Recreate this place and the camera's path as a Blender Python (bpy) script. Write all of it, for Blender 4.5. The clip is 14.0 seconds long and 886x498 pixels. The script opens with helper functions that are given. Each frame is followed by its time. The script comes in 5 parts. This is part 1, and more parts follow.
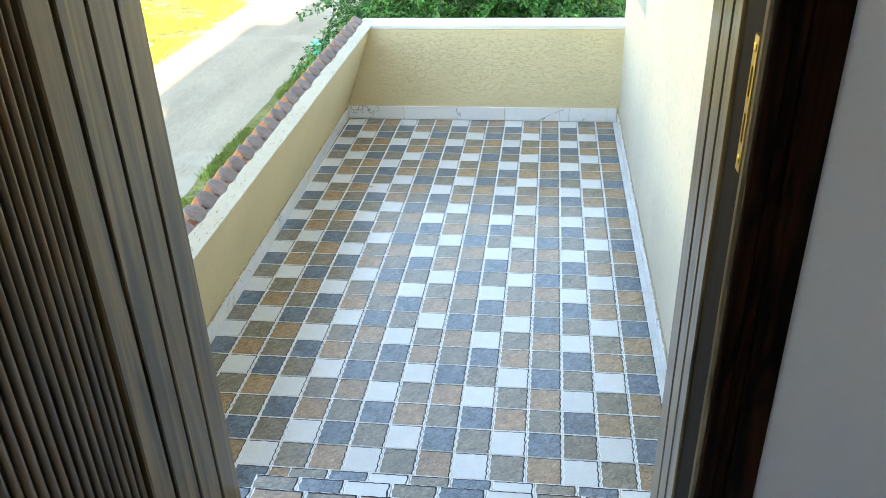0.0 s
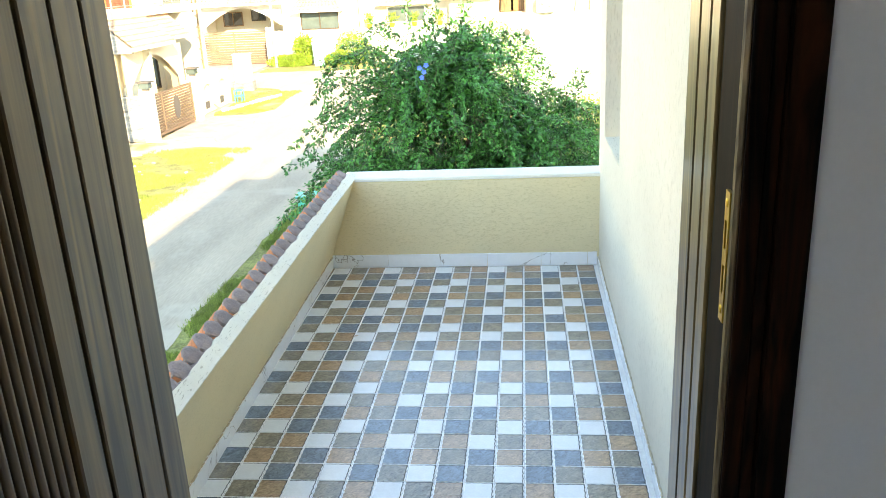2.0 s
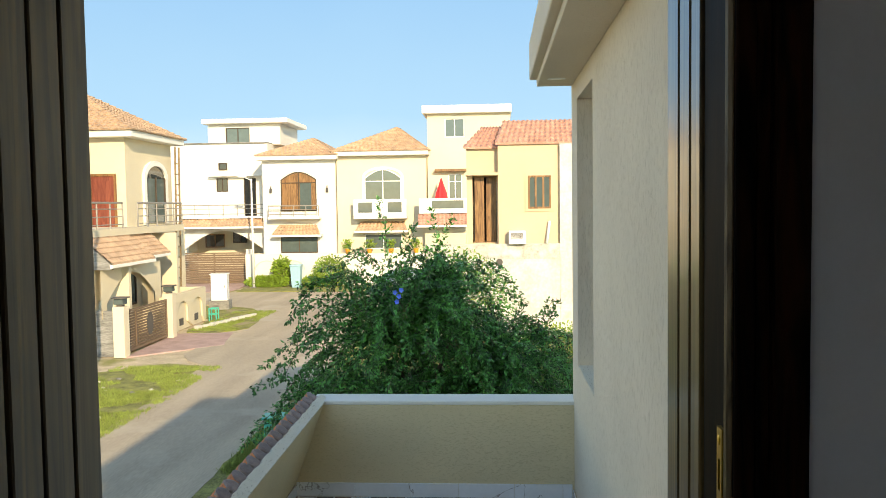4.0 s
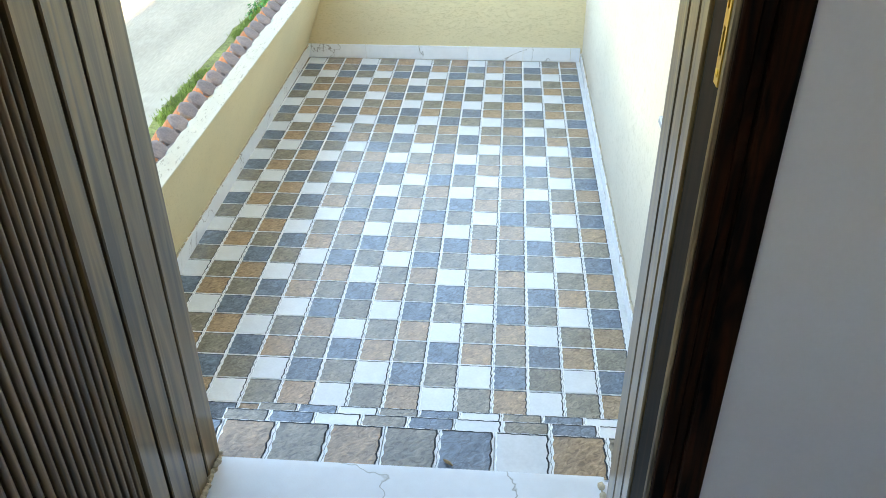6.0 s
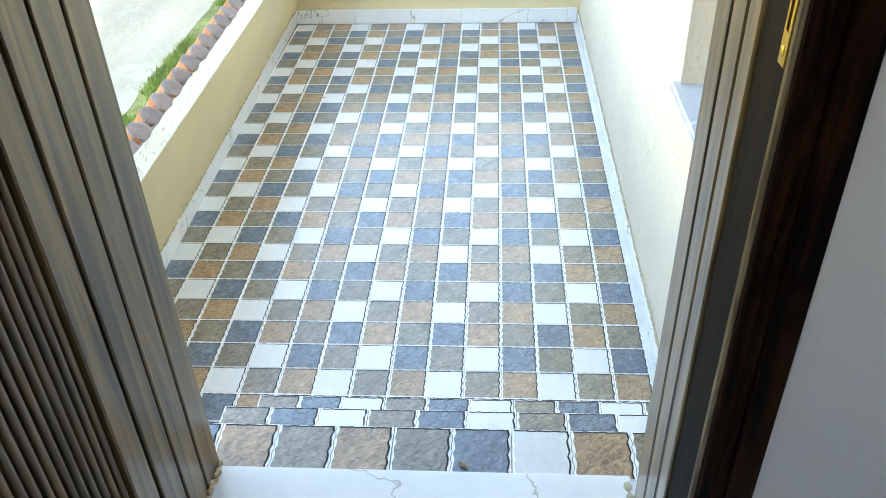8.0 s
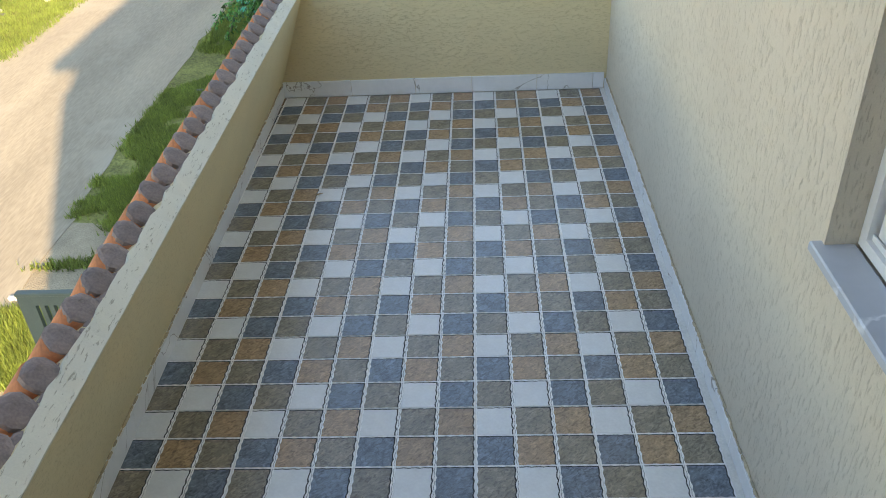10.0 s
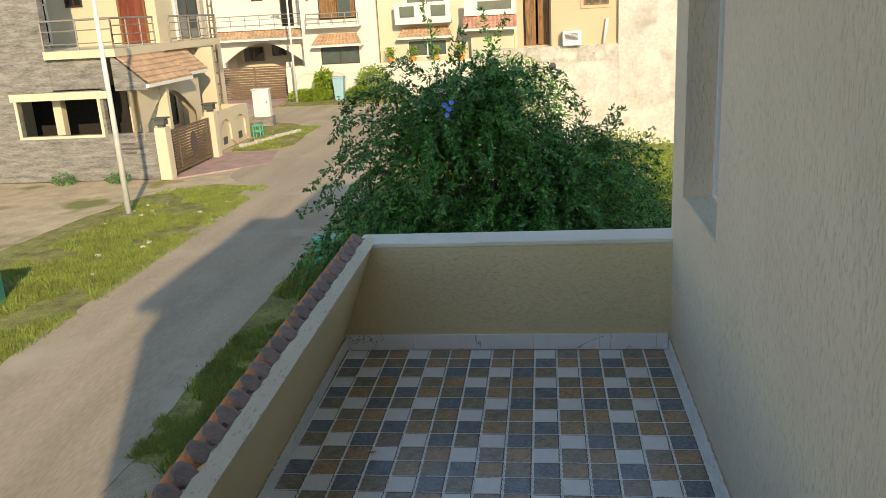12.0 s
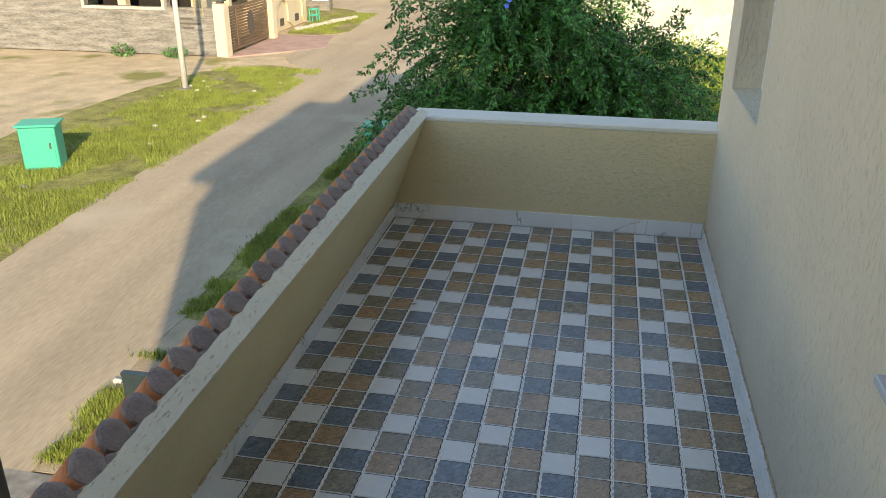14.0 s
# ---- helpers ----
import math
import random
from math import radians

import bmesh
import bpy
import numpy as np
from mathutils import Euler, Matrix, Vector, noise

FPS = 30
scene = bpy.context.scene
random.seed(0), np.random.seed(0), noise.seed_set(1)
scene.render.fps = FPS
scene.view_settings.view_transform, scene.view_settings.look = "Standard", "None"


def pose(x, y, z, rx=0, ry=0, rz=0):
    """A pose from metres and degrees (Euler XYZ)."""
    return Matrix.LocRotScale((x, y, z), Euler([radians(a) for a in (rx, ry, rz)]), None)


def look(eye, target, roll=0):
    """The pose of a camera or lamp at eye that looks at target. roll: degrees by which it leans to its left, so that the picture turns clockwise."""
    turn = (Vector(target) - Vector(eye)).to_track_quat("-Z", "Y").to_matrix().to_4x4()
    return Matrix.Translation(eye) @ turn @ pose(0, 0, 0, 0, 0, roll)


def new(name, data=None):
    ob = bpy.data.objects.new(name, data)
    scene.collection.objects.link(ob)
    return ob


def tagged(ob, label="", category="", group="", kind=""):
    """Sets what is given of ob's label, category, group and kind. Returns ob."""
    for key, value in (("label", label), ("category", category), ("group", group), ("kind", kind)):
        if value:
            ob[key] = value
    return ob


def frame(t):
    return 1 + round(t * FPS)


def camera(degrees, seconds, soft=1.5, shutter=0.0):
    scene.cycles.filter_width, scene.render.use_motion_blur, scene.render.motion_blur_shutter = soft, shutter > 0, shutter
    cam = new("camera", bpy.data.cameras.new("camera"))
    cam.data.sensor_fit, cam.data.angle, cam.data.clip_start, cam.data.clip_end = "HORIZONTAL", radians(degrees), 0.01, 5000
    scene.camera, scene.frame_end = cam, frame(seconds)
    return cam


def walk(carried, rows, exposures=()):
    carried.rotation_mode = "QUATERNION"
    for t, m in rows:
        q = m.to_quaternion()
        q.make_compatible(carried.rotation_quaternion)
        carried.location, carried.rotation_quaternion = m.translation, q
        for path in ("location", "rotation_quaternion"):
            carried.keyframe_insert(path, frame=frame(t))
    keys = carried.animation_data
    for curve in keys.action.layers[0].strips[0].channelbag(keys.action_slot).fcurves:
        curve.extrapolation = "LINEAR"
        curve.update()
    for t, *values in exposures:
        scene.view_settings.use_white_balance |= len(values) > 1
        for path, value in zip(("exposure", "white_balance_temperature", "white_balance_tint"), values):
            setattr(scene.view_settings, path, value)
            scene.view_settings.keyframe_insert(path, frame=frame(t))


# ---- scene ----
cam = camera(57.2, 14.0, soft=0.6)
PATH = [
    (0, (1.495, -5.877, 2.126), (1.256, -4.14, 1.163), -1.9),
    (0.5, (1.498, -5.863, 2.13), (1.259, -4.12, 1.178), -2.1),
    (1, (1.495, -5.884, 2.135), (1.264, -4.138, 1.187), -2.1),
    (1.5, (1.497, -5.884, 2.134), (1.275, -4.107, 1.244), -2.6),
    (2, (1.492, -5.88, 2.145), (1.287, -3.996, 1.504), -2.9),
    (2.2, (1.488, -5.886, 2.168), (1.297, -3.952, 1.696), -3.0),
    (4.3, (1.475, -5.854, 2.142), (1.349, -3.861, 2.036), -0.7),
    (4.5, (1.472, -5.854, 2.142), (1.331, -3.869, 1.942), -0.5),
    (5, (1.468, -5.853, 2.199), (1.301, -3.924, 1.697), 0.2),
    (5.5, (1.476, -5.86, 2.123), (1.315, -4.053, 1.282), -0.4),
    (6, (1.472, -5.899, 2.094), (1.335, -4.22, 1.016), -0.5),
    (6.5, (1.482, -5.9, 2.083), (1.351, -4.271, 0.93), -1.1),
    (7, (1.483, -5.901, 2.091), (1.36, -4.27, 0.94), -1.0),
    (7.5, (1.474, -5.864, 2.089), (1.346, -4.219, 0.959), -1.4),
    (7.7, (1.462, -5.837, 2.076), (1.33, -4.211, 0.918), -1.8),
    (9.8, (1.229, -4.905, 2.053), (1.203, -3.233, 0.956), -3.0),
    (10, (1.241, -4.867, 2.05), (1.141, -3.206, 0.941), -3.2),
    (10.5, (1.274, -4.836, 2.035), (1.047, -3.177, 0.942), -3.4),
    (11, (1.263, -4.839, 2.031), (1.004, -3.13, 1.025), -2.7),
    (11.5, (1.283, -4.803, 2.074), (1.036, -2.95, 1.362), -2.7),
    (12, (1.282, -4.783, 2.093), (1.03, -2.881, 1.529), -3.2),
    (12.5, (1.29, -4.833, 2.026), (0.95, -3.039, 1.212), -2.9),
    (13, (1.311, -4.843, 1.972), (0.882, -3.139, 1.017), -2.7),
    (13.5, (1.306, -4.861, 1.966), (0.882, -3.126, 1.065), -1.4),
    (14, (1.311, -5.078, 2.004), (0.96, -3.274, 1.216), 0.1),
]
EXPOSURES = [(t, stops, kelvin, 10 if t < 8 else 14) for t, stops, kelvin in (
    (0.0, 3.2, 10200), (1.5, 3.4, 10200), (1.8, 3.3, 9900), (2.0, 3.1, 9700), (2.2, 2.65, 9500), (4.3, 1.35, 9400), (5.0, 1.7, 9500), (5.5, 2.35, 9700), (6.0, 3.45, 10200),
    (6.5, 3.8, 10500), (7.7, 3.75, 10500), (9.8, 2.2, 10300), (11.0, 2.05, 10300), (12.0, 0.88, 9700), (12.5, 1.25, 9900), (13.0, 1.55, 10000), (13.5, 1.74, 10000), (14.0, 1.42, 10000),
)]
walk(cam, [(t, look(eye, target, roll)) for t, eye, target, roll in PATH], EXPOSURES)


# ---- light ----
SUN_ELEVATION, SUN_FROM = radians(22), Vector((0.364, -0.931))
world = bpy.data.worlds.new("world")
scene.world = world
world.use_nodes = True
wt = world.node_tree
sky = wt.nodes.new("ShaderNodeTexSky")
sky.sky_type, sky.sun_disc, sky.sun_elevation = "NISHITA", False, SUN_ELEVATION
sky.sun_rotation = math.atan2(SUN_FROM.x, SUN_FROM.y)
sky.air_density, sky.dust_density, sky.ozone_density = 1.0, 0.0, 3.0
wt.links.new(sky.outputs[0], wt.nodes["Background"].inputs[0])
wt.nodes["Background"].inputs[1].default_value = 0.15
sun = new("sun", bpy.data.lights.new("sun", "SUN"))
sun.data.energy, sun.data.angle, sun.data.color = 2.35, radians(0.6), (1.0, 0.92, 0.78)
sun.matrix_world = look((0, 0, 30), (-SUN_FROM.x * 30, -SUN_FROM.y * 30, 30 - 30 * math.tan(SUN_ELEVATION)))


# ---- materials ----
def material(name, color, rough=0.7, metal=0.0, spread=0.12, grain=8.0, fine=60.0, bump=0.15, depth=0.004, stretch=(1, 1, 1), dirt=None, coat=0.0, island=False, vary=0.0, spec=0.5):
    """A surface with two scales of variation: broad stains and fine grain, with relief."""
    m = bpy.data.materials.new(name)
    m.use_nodes = True
    t = m.node_tree
    n, l = t.nodes, t.links
    b = n["Principled BSDF"]
    b.inputs["Roughness"].default_value, b.inputs["Metallic"].default_value = rough, metal
    b.inputs["Coat Weight"].default_value, b.inputs["Coat Roughness"].default_value = coat, 0.12
    b.inputs["Specular IOR Level"].default_value = spec
    co, mp = n.new("ShaderNodeTexCoord"), n.new("ShaderNodeMapping")
    mp.inputs["Scale"].default_value = stretch
    l.new(co.outputs["Object"], mp.inputs[0])
    big, small = n.new("ShaderNodeTexNoise"), n.new("ShaderNodeTexNoise")
    big.inputs["Scale"].default_value, big.inputs["Detail"].default_value = grain, 6
    small.inputs["Scale"].default_value, small.inputs["Detail"].default_value = fine, 5
    l.new(mp.outputs[0], big.inputs["Vector"]), l.new(mp.outputs[0], small.inputs["Vector"])
    ramp = n.new("ShaderNodeValToRGB")
    c = Vector(color)
    lo, hi = c * (1 - 1.6 * spread), c * (1 + 1.2 * spread)
    ramp.color_ramp.elements[0].position, ramp.color_ramp.elements[1].position = 0.28, 0.72
    ramp.color_ramp.elements[0].color, ramp.color_ramp.elements[1].color = (*[max(v, 0) for v in lo], 1), (*[min(v, 1) for v in hi], 1)
    add = n.new("ShaderNodeMath")
    add.operation = "MULTIPLY_ADD"
    add.inputs[1].default_value = 0.45
    sub = n.new("ShaderNodeMath")
    sub.operation = "MULTIPLY"
    sub.inputs[1].default_value = 0.6
    l.new(big.outputs[0], sub.inputs[0])
    l.new(small.outputs[0], add.inputs[0]), l.new(sub.outputs[0], add.inputs[2])
    l.new(add.outputs[0], ramp.inputs[0])
    out = ramp.outputs[0]
    if dirt:
        third, dr, mx = n.new("ShaderNodeTexNoise"), n.new("ShaderNodeValToRGB"), n.new("ShaderNodeMix")
        mx.data_type = "RGBA"
        third.inputs["Scale"].default_value, third.inputs["Detail"].default_value = dirt[1], 7
        l.new(co.outputs["Object"], third.inputs["Vector"])
        dr.color_ramp.elements[0].position, dr.color_ramp.elements[1].position = dirt[2], dirt[2] + 0.12
        l.new(third.outputs[0], dr.inputs[0]), l.new(dr.outputs[0], mx.inputs[0])
        l.new(out, mx.inputs[6])
        mx.inputs[7].default_value = (*dirt[0], 1)
        out = mx.outputs[2]
    if vary:
        info, hs, mr = n.new("ShaderNodeNewGeometry" if island else "ShaderNodeObjectInfo"), n.new("ShaderNodeHueSaturation"), n.new("ShaderNodeMapRange")
        mr.inputs["To Min"].default_value, mr.inputs["To Max"].default_value = 1 - vary, 1 + vary
        l.new(info.outputs["Random Per Island" if island else "Random"], mr.inputs[0])
        l.new(mr.outputs[0], hs.inputs["Value"]), l.new(out, hs.inputs["Color"])
        out = hs.outputs[0]
    l.new(out, b.inputs["Base Color"])
    if bump:
        bp = n.new("ShaderNodeBump")
        bp.inputs["Strength"].default_value, bp.inputs["Distance"].default_value = bump, depth
        l.new(small.outputs[0], bp.inputs["Height"]), l.new(bp.outputs[0], b.inputs["Normal"])
    return m


def plaster(name, color, axis, pits=0.5, low=0.38, high=0.47, scratch_tint=0.30):
    """Rustic trowelled plaster: long scratches dragged along one axis."""
    m = material(name, color, rough=0.85, spread=0.06, grain=1.6, fine=220, bump=0.3, depth=0.002, spec=0.25)
    t = m.node_tree
    n, l = t.nodes, t.links
    b = n["Principled BSDF"]
    co, mp = n.new("ShaderNodeTexCoord"), n.new("ShaderNodeMapping")
    mp.inputs["Scale"].default_value = axis
    l.new(co.outputs["Object"], mp.inputs[0])
    noi, ramp = n.new("ShaderNodeTexNoise"), n.new("ShaderNodeValToRGB")
    noi.inputs["Scale"].default_value, noi.inputs["Detail"].default_value, noi.inputs["Roughness"].default_value = 1.0, 4.0, 0.55
    noi.inputs["Distortion"].default_value = 0.4
    l.new(mp.outputs[0], noi.inputs["Vector"]), l.new(noi.outputs[0], ramp.inputs[0])
    e = ramp.color_ramp.elements
    e[0].position, e[1].position = low, high
    e[0].color, e[1].color = (0, 0, 0, 1), (1, 1, 1, 1)
    bp = n.new("ShaderNodeBump")
    bp.inputs["Strength"].default_value, bp.inputs["Distance"].default_value = pits, 0.006
    l.new(ramp.outputs[0], bp.inputs["Height"])
    old = b.inputs["Normal"].links[0].from_socket
    l.new(old, bp.inputs["Normal"]), l.new(bp.outputs[0], b.inputs["Normal"])
    was = b.inputs["Base Color"].links[0].from_socket
    # scratches are tinted darker through the same mask as their relief
    mx = n.new("ShaderNodeMix")
    mx.data_type, mx.blend_type = "RGBA", "MULTIPLY"
    inv = n.new("ShaderNodeMapRange")
    inv.inputs["To Min"].default_value, inv.inputs["To Max"].default_value = scratch_tint, 0.0
    l.new(ramp.outputs[0], inv.inputs[0]), l.new(inv.outputs[0], mx.inputs[0])
    l.new(was, mx.inputs[6])
    mx.inputs[7].default_value = (0.5, 0.45, 0.38, 1)
    l.new(mx.outputs[2], b.inputs["Base Color"])
    return m


def slate(name, color, vary=0.1, chips=0.38, cracks=0.0):
    """Glazed cast stone: slanting chisel marks in relief, pale flecks, and on some a few thin cracks."""
    m = material(name, color, rough=0.22, spread=0.22, grain=16, fine=80, bump=0.2, depth=0.002, vary=vary, spec=0.8, coat=0.12)
    n, l = m.node_tree.nodes, m.node_tree.links
    b = n["Principled BSDF"]
    co, mp, marks, ramp, mx, bp = (n.new("ShaderNode" + k) for k in ("TexCoord", "Mapping", "TexNoise", "ValToRGB", "Mix", "Bump"))
    info, add, mul = n.new("ShaderNodeObjectInfo"), n.new("ShaderNodeVectorMath"), n.new("ShaderNodeMath")
    mul.operation, mul.inputs[1].default_value = "MULTIPLY", 40.0
    l.new(info.outputs["Random"], mul.inputs[0])
    l.new(co.outputs["Object"], add.inputs[0]), l.new(mul.outputs[0], add.inputs[1])
    spin = n.new("ShaderNodeMapping")
    spin.inputs["Rotation"].default_value, mp.inputs["Scale"].default_value = (0, 0, radians(-40)), (45, 88, 60)
    l.new(add.outputs[0], spin.inputs[0]), l.new(spin.outputs[0], mp.inputs[0])
    marks.inputs["Scale"].default_value, marks.inputs["Detail"].default_value, marks.inputs["Distortion"].default_value = 1.0, 5, 1.3
    l.new(mp.outputs[0], marks.inputs["Vector"]), l.new(marks.outputs[0], ramp.inputs[0])
    e = ramp.color_ramp.elements
    e[0].position, e[0].color = 0.36, (1 - chips, 1 - chips, 1 - chips, 1)
    e[1].position, e[1].color = 0.66, (1 + chips, 1 + chips, 1 + chips, 1)
    for at, v in ((0.45, 0.92), (0.55, 1.05)):
        e.new(at).color = (v, v, v, 1)
    mx.data_type, mx.blend_type = "RGBA", "MULTIPLY"
    mx.inputs[0].default_value = 1.0
    was, bump = b.inputs["Base Color"].links[0].from_socket, b.inputs["Normal"].links[0].from_socket
    l.new(was, mx.inputs[6]), l.new(ramp.outputs[0], mx.inputs[7])
    out = mx.outputs[2]
    if cracks:
        warp, thin, dark = n.new("ShaderNodeTexNoise"), n.new("ShaderNodeValToRGB"), n.new("ShaderNodeMix")
        warp.inputs["Scale"].default_value, warp.inputs["Detail"].default_value = 11, 5
        l.new(add.outputs[0], warp.inputs["Vector"]), l.new(warp.outputs[0], thin.inputs[0])
        k = thin.color_ramp.elements
        k[0].position, k[0].color, k[1].position, k[1].color = 0.488, (0, 0, 0, 1), 0.512, (0, 0, 0, 1)
        k.new(0.5).color = (cracks, cracks, cracks, 1)
        dark.data_type = "RGBA"
        dark.inputs[7].default_value = (0.05, 0.06, 0.07, 1)
        l.new(thin.outputs[0], dark.inputs[0]), l.new(out, dark.inputs[6])
        out = dark.outputs[2]
    l.new(out, b.inputs["Base Color"])
    bp.inputs["Strength"].default_value, bp.inputs["Distance"].default_value = 0.5, 0.003
    l.new(marks.outputs[0], bp.inputs["Height"]), l.new(bump, bp.inputs["Normal"]), l.new(bp.outputs[0], b.inputs["Normal"])
    return m


def veined(name, color, vein, scale, width, rough=0.18):
    """Polished marble with thin grey veins."""
    m = material(name, color, rough=rough, spread=0.04, grain=3, fine=30, bump=0.0)
    t = m.node_tree
    n, l = t.nodes, t.links
    b = n["Principled BSDF"]
    co, noi, ramp, mx = n.new("ShaderNodeTexCoord"), n.new("ShaderNodeTexNoise"), n.new("ShaderNodeValToRGB"), n.new("ShaderNodeMix")
    mx.data_type = "RGBA"
    noi.inputs["Scale"].default_value, noi.inputs["Detail"].default_value, noi.inputs["Distortion"].default_value = scale, 5, 0.9
    l.new(co.outputs["Object"], noi.inputs["Vector"]), l.new(noi.outputs[0], ramp.inputs[0])
    e = ramp.color_ramp.elements
    e[0].position, e[0].color = 0.5 - width, (0, 0, 0, 1)
    e[1].position, e[1].color = 0.5 + width, (0, 0, 0, 1)
    k = e.new(0.5)
    k.color = (1, 1, 1, 1)
    was = b.inputs["Base Color"].links[0].from_socket
    l.new(ramp.outputs[0], mx.inputs[0]), l.new(was, mx.inputs[6])
    mx.inputs[7].default_value = (*vein, 1)
    l.new(mx.outputs[2], b.inputs["Base Color"])
    return m


def timber(name, dark, light, axis, scale=1.0, rough=0.32, coat=0.4):
    """Varnished wood whose grain runs along one axis."""
    m = bpy.data.materials.new(name)
    m.use_nodes = True
    n, l = m.node_tree.nodes, m.node_tree.links
    b = n["Principled BSDF"]
    b.inputs["Roughness"].default_value, b.inputs["Coat Weight"].default_value, b.inputs["Coat Roughness"].default_value = rough, coat, 0.18
    co, mp, noi, ramp, bp = (n.new("ShaderNode" + k) for k in ("TexCoord", "Mapping", "TexNoise", "ValToRGB", "Bump"))
    mp.inputs["Scale"].default_value = [v * scale for v in axis]
    noi.inputs["Scale"].default_value, noi.inputs["Detail"].default_value, noi.inputs["Distortion"].default_value = 1, 7, 1.6
    l.new(co.outputs["Object"], mp.inputs[0]), l.new(mp.outputs[0], noi.inputs["Vector"]), l.new(noi.outputs[0], ramp.inputs[0])
    e = ramp.color_ramp.elements
    e[0].position, e[1].position = 0.36, 0.66
    e[0].color, e[1].color = (*dark, 1), (*light, 1)
    b.inputs["Specular IOR Level"].default_value = 0.5 if coat else 0.06
    bp.inputs["Strength"].default_value, bp.inputs["Distance"].default_value = 0.12, 0.002
    l.new(ramp.outputs[0], b.inputs["Base Color"]), l.new(noi.outputs[0], bp.inputs["Height"]), l.new(bp.outputs[0], b.inputs["Normal"])
    return m


def glass(name, tint, rough=0.03):
    m = material(name, tint, rough=rough, spread=0.1, grain=2, fine=5, bump=0.0, spec=0.8)
    return m


WALL_CREAM = plaster("right_wall_plaster", (0.725, 0.635, 0.515), (150, 150, 26), 0.55, 0.35, 0.44, 0.25)
PARAPET_CREAM = plaster("parapet_plaster", (0.77, 0.63, 0.39), (44, 60, 150), 0.5, 0.36, 0.44, 0.2)
CAP_PAINT = plaster("cap_paint", (0.74, 0.69, 0.56), (150, 30, 100), 0.6, 0.36, 0.39, 0.6)
END_CAP = plaster("end_cap_paint", (0.80, 0.775, 0.70), (30, 60, 60), 0.2, 0.33, 0.45, 0.08)
ROOM_PAINT = material("room_paint", (0.77, 0.735, 0.745), rough=0.6, spread=0.02, fine=120, bump=0.08, depth=0.001)
MARBLE = veined("skirting_marble", (0.84, 0.85, 0.86), (0.34, 0.31, 0.28), 1.5, 0.004)
FLOOR_MARBLE = veined("floor_marble", (0.84, 0.86, 0.88), (0.42, 0.41, 0.37), 1.15, 0.0022, 0.14)
SILL_MARBLE = veined("sill_marble", (0.50, 0.53, 0.58), (0.75, 0.77, 0.8), 3.5, 0.03, 0.25)
FRAME_WOOD = timber("frame_wood", (0.05, 0.031, 0.011), (0.225, 0.14, 0.055), (26, 26, 1.1), 1.0, 0.34, 0.55)
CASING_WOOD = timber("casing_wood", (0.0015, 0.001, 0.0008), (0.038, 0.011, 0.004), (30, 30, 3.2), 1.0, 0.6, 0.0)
# dark walnut of the rebate; also near-black shade colour for grooves and gaps
DARK_WOOD_GAP_SHADE = timber("dark_wood_gap_shade", (0.0012, 0.001, 0.0008), (0.014, 0.006, 0.003), (30, 30, 3.2), 1.0, 0.6, 0.0)
BEAD_WOOD = timber("bead_wood", (0.10, 0.06, 0.03), (0.36, 0.25, 0.13), (60, 60, 6), 1.0, 0.45, 0.1)
FLUTE_WOOD = timber("flute_wood", (0.085, 0.05, 0.02), (0.26, 0.165, 0.075), (50, 50, 2.0), 1.0, 0.34, 0.25)
BRASS = material("brass", (0.62, 0.39, 0.06), rough=0.3, metal=1.0, spread=0.1, grain=30, fine=200, bump=0.05)
GROUT = material("tile_body", (0.84, 0.85, 0.85), rough=0.25, spread=0.08, grain=4, fine=90, bump=0.2, depth=0.001, dirt=((0.5, 0.45, 0.38), 1.4, 0.66), spec=0.8, coat=0.12)
JOINT = material("joint_grout", (0.72, 0.71, 0.67), rough=0.9, spread=0.15, grain=6, fine=120)
PAD = {
    "W": material("tile_white", (0.70, 0.72, 0.73), rough=0.26, spread=0.07, grain=22, fine=100, bump=0.3, depth=0.002, vary=0.05, dirt=((0.60, 0.56, 0.49), 1.7, 0.64), spec=0.8, coat=0.12),
    "G": slate("tile_grey", (0.24, 0.205, 0.158)),
    "R": slate("tile_brown", (0.375, 0.24, 0.145)),
    "B": slate("tile_blue", (0.135, 0.18, 0.23), cracks=0.7),
}
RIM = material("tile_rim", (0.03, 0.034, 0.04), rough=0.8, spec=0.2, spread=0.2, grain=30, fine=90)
GROOVE = material("tile_groove", (0.22, 0.23, 0.24), rough=0.6, spread=0.2, grain=30, fine=90)
TERRACOTTA = material("terracotta", (0.58, 0.20, 0.085), rough=0.8, spread=0.22, grain=9, fine=80, bump=0.3, dirt=((0.34, 0.24, 0.19), 8, 0.62), vary=0.12)
MORTAR = material("mortar", (0.29, 0.22, 0.20), rough=0.95, spread=0.25, grain=20, fine=120, bump=0.6, depth=0.006, vary=0.12)
ASPHALT = material("road_surface", (0.42, 0.345, 0.25), rough=0.92, spread=0.2, grain=1.1, fine=34, bump=0.3, depth=0.006, stretch=(1, 0.16, 1), dirt=((0.49, 0.42, 0.32), 0.35, 0.55))
EARTH = material("earth", (0.52, 0.42, 0.285), rough=0.95, spread=0.24, grain=1.6, fine=22, bump=0.5, depth=0.03, dirt=((0.22, 0.22, 0.07), 0.55, 0.57))
TURF = material("turf", (0.25, 0.25, 0.075), rough=0.95, spread=0.45, grain=3.0, fine=24, bump=0.9, depth=0.06, dirt=((0.36, 0.29, 0.18), 0.9, 0.57))
BLADE = material("grass_blade", (0.205, 0.265, 0.055), rough=0.7, spread=0.3, grain=2, fine=9, bump=0, island=True, vary=0.35)
LEAF = material("leaf", (0.048, 0.20, 0.042), rough=0.32, spec=0.45, spread=0.25, grain=2, fine=12, bump=0, island=True, vary=0.8)
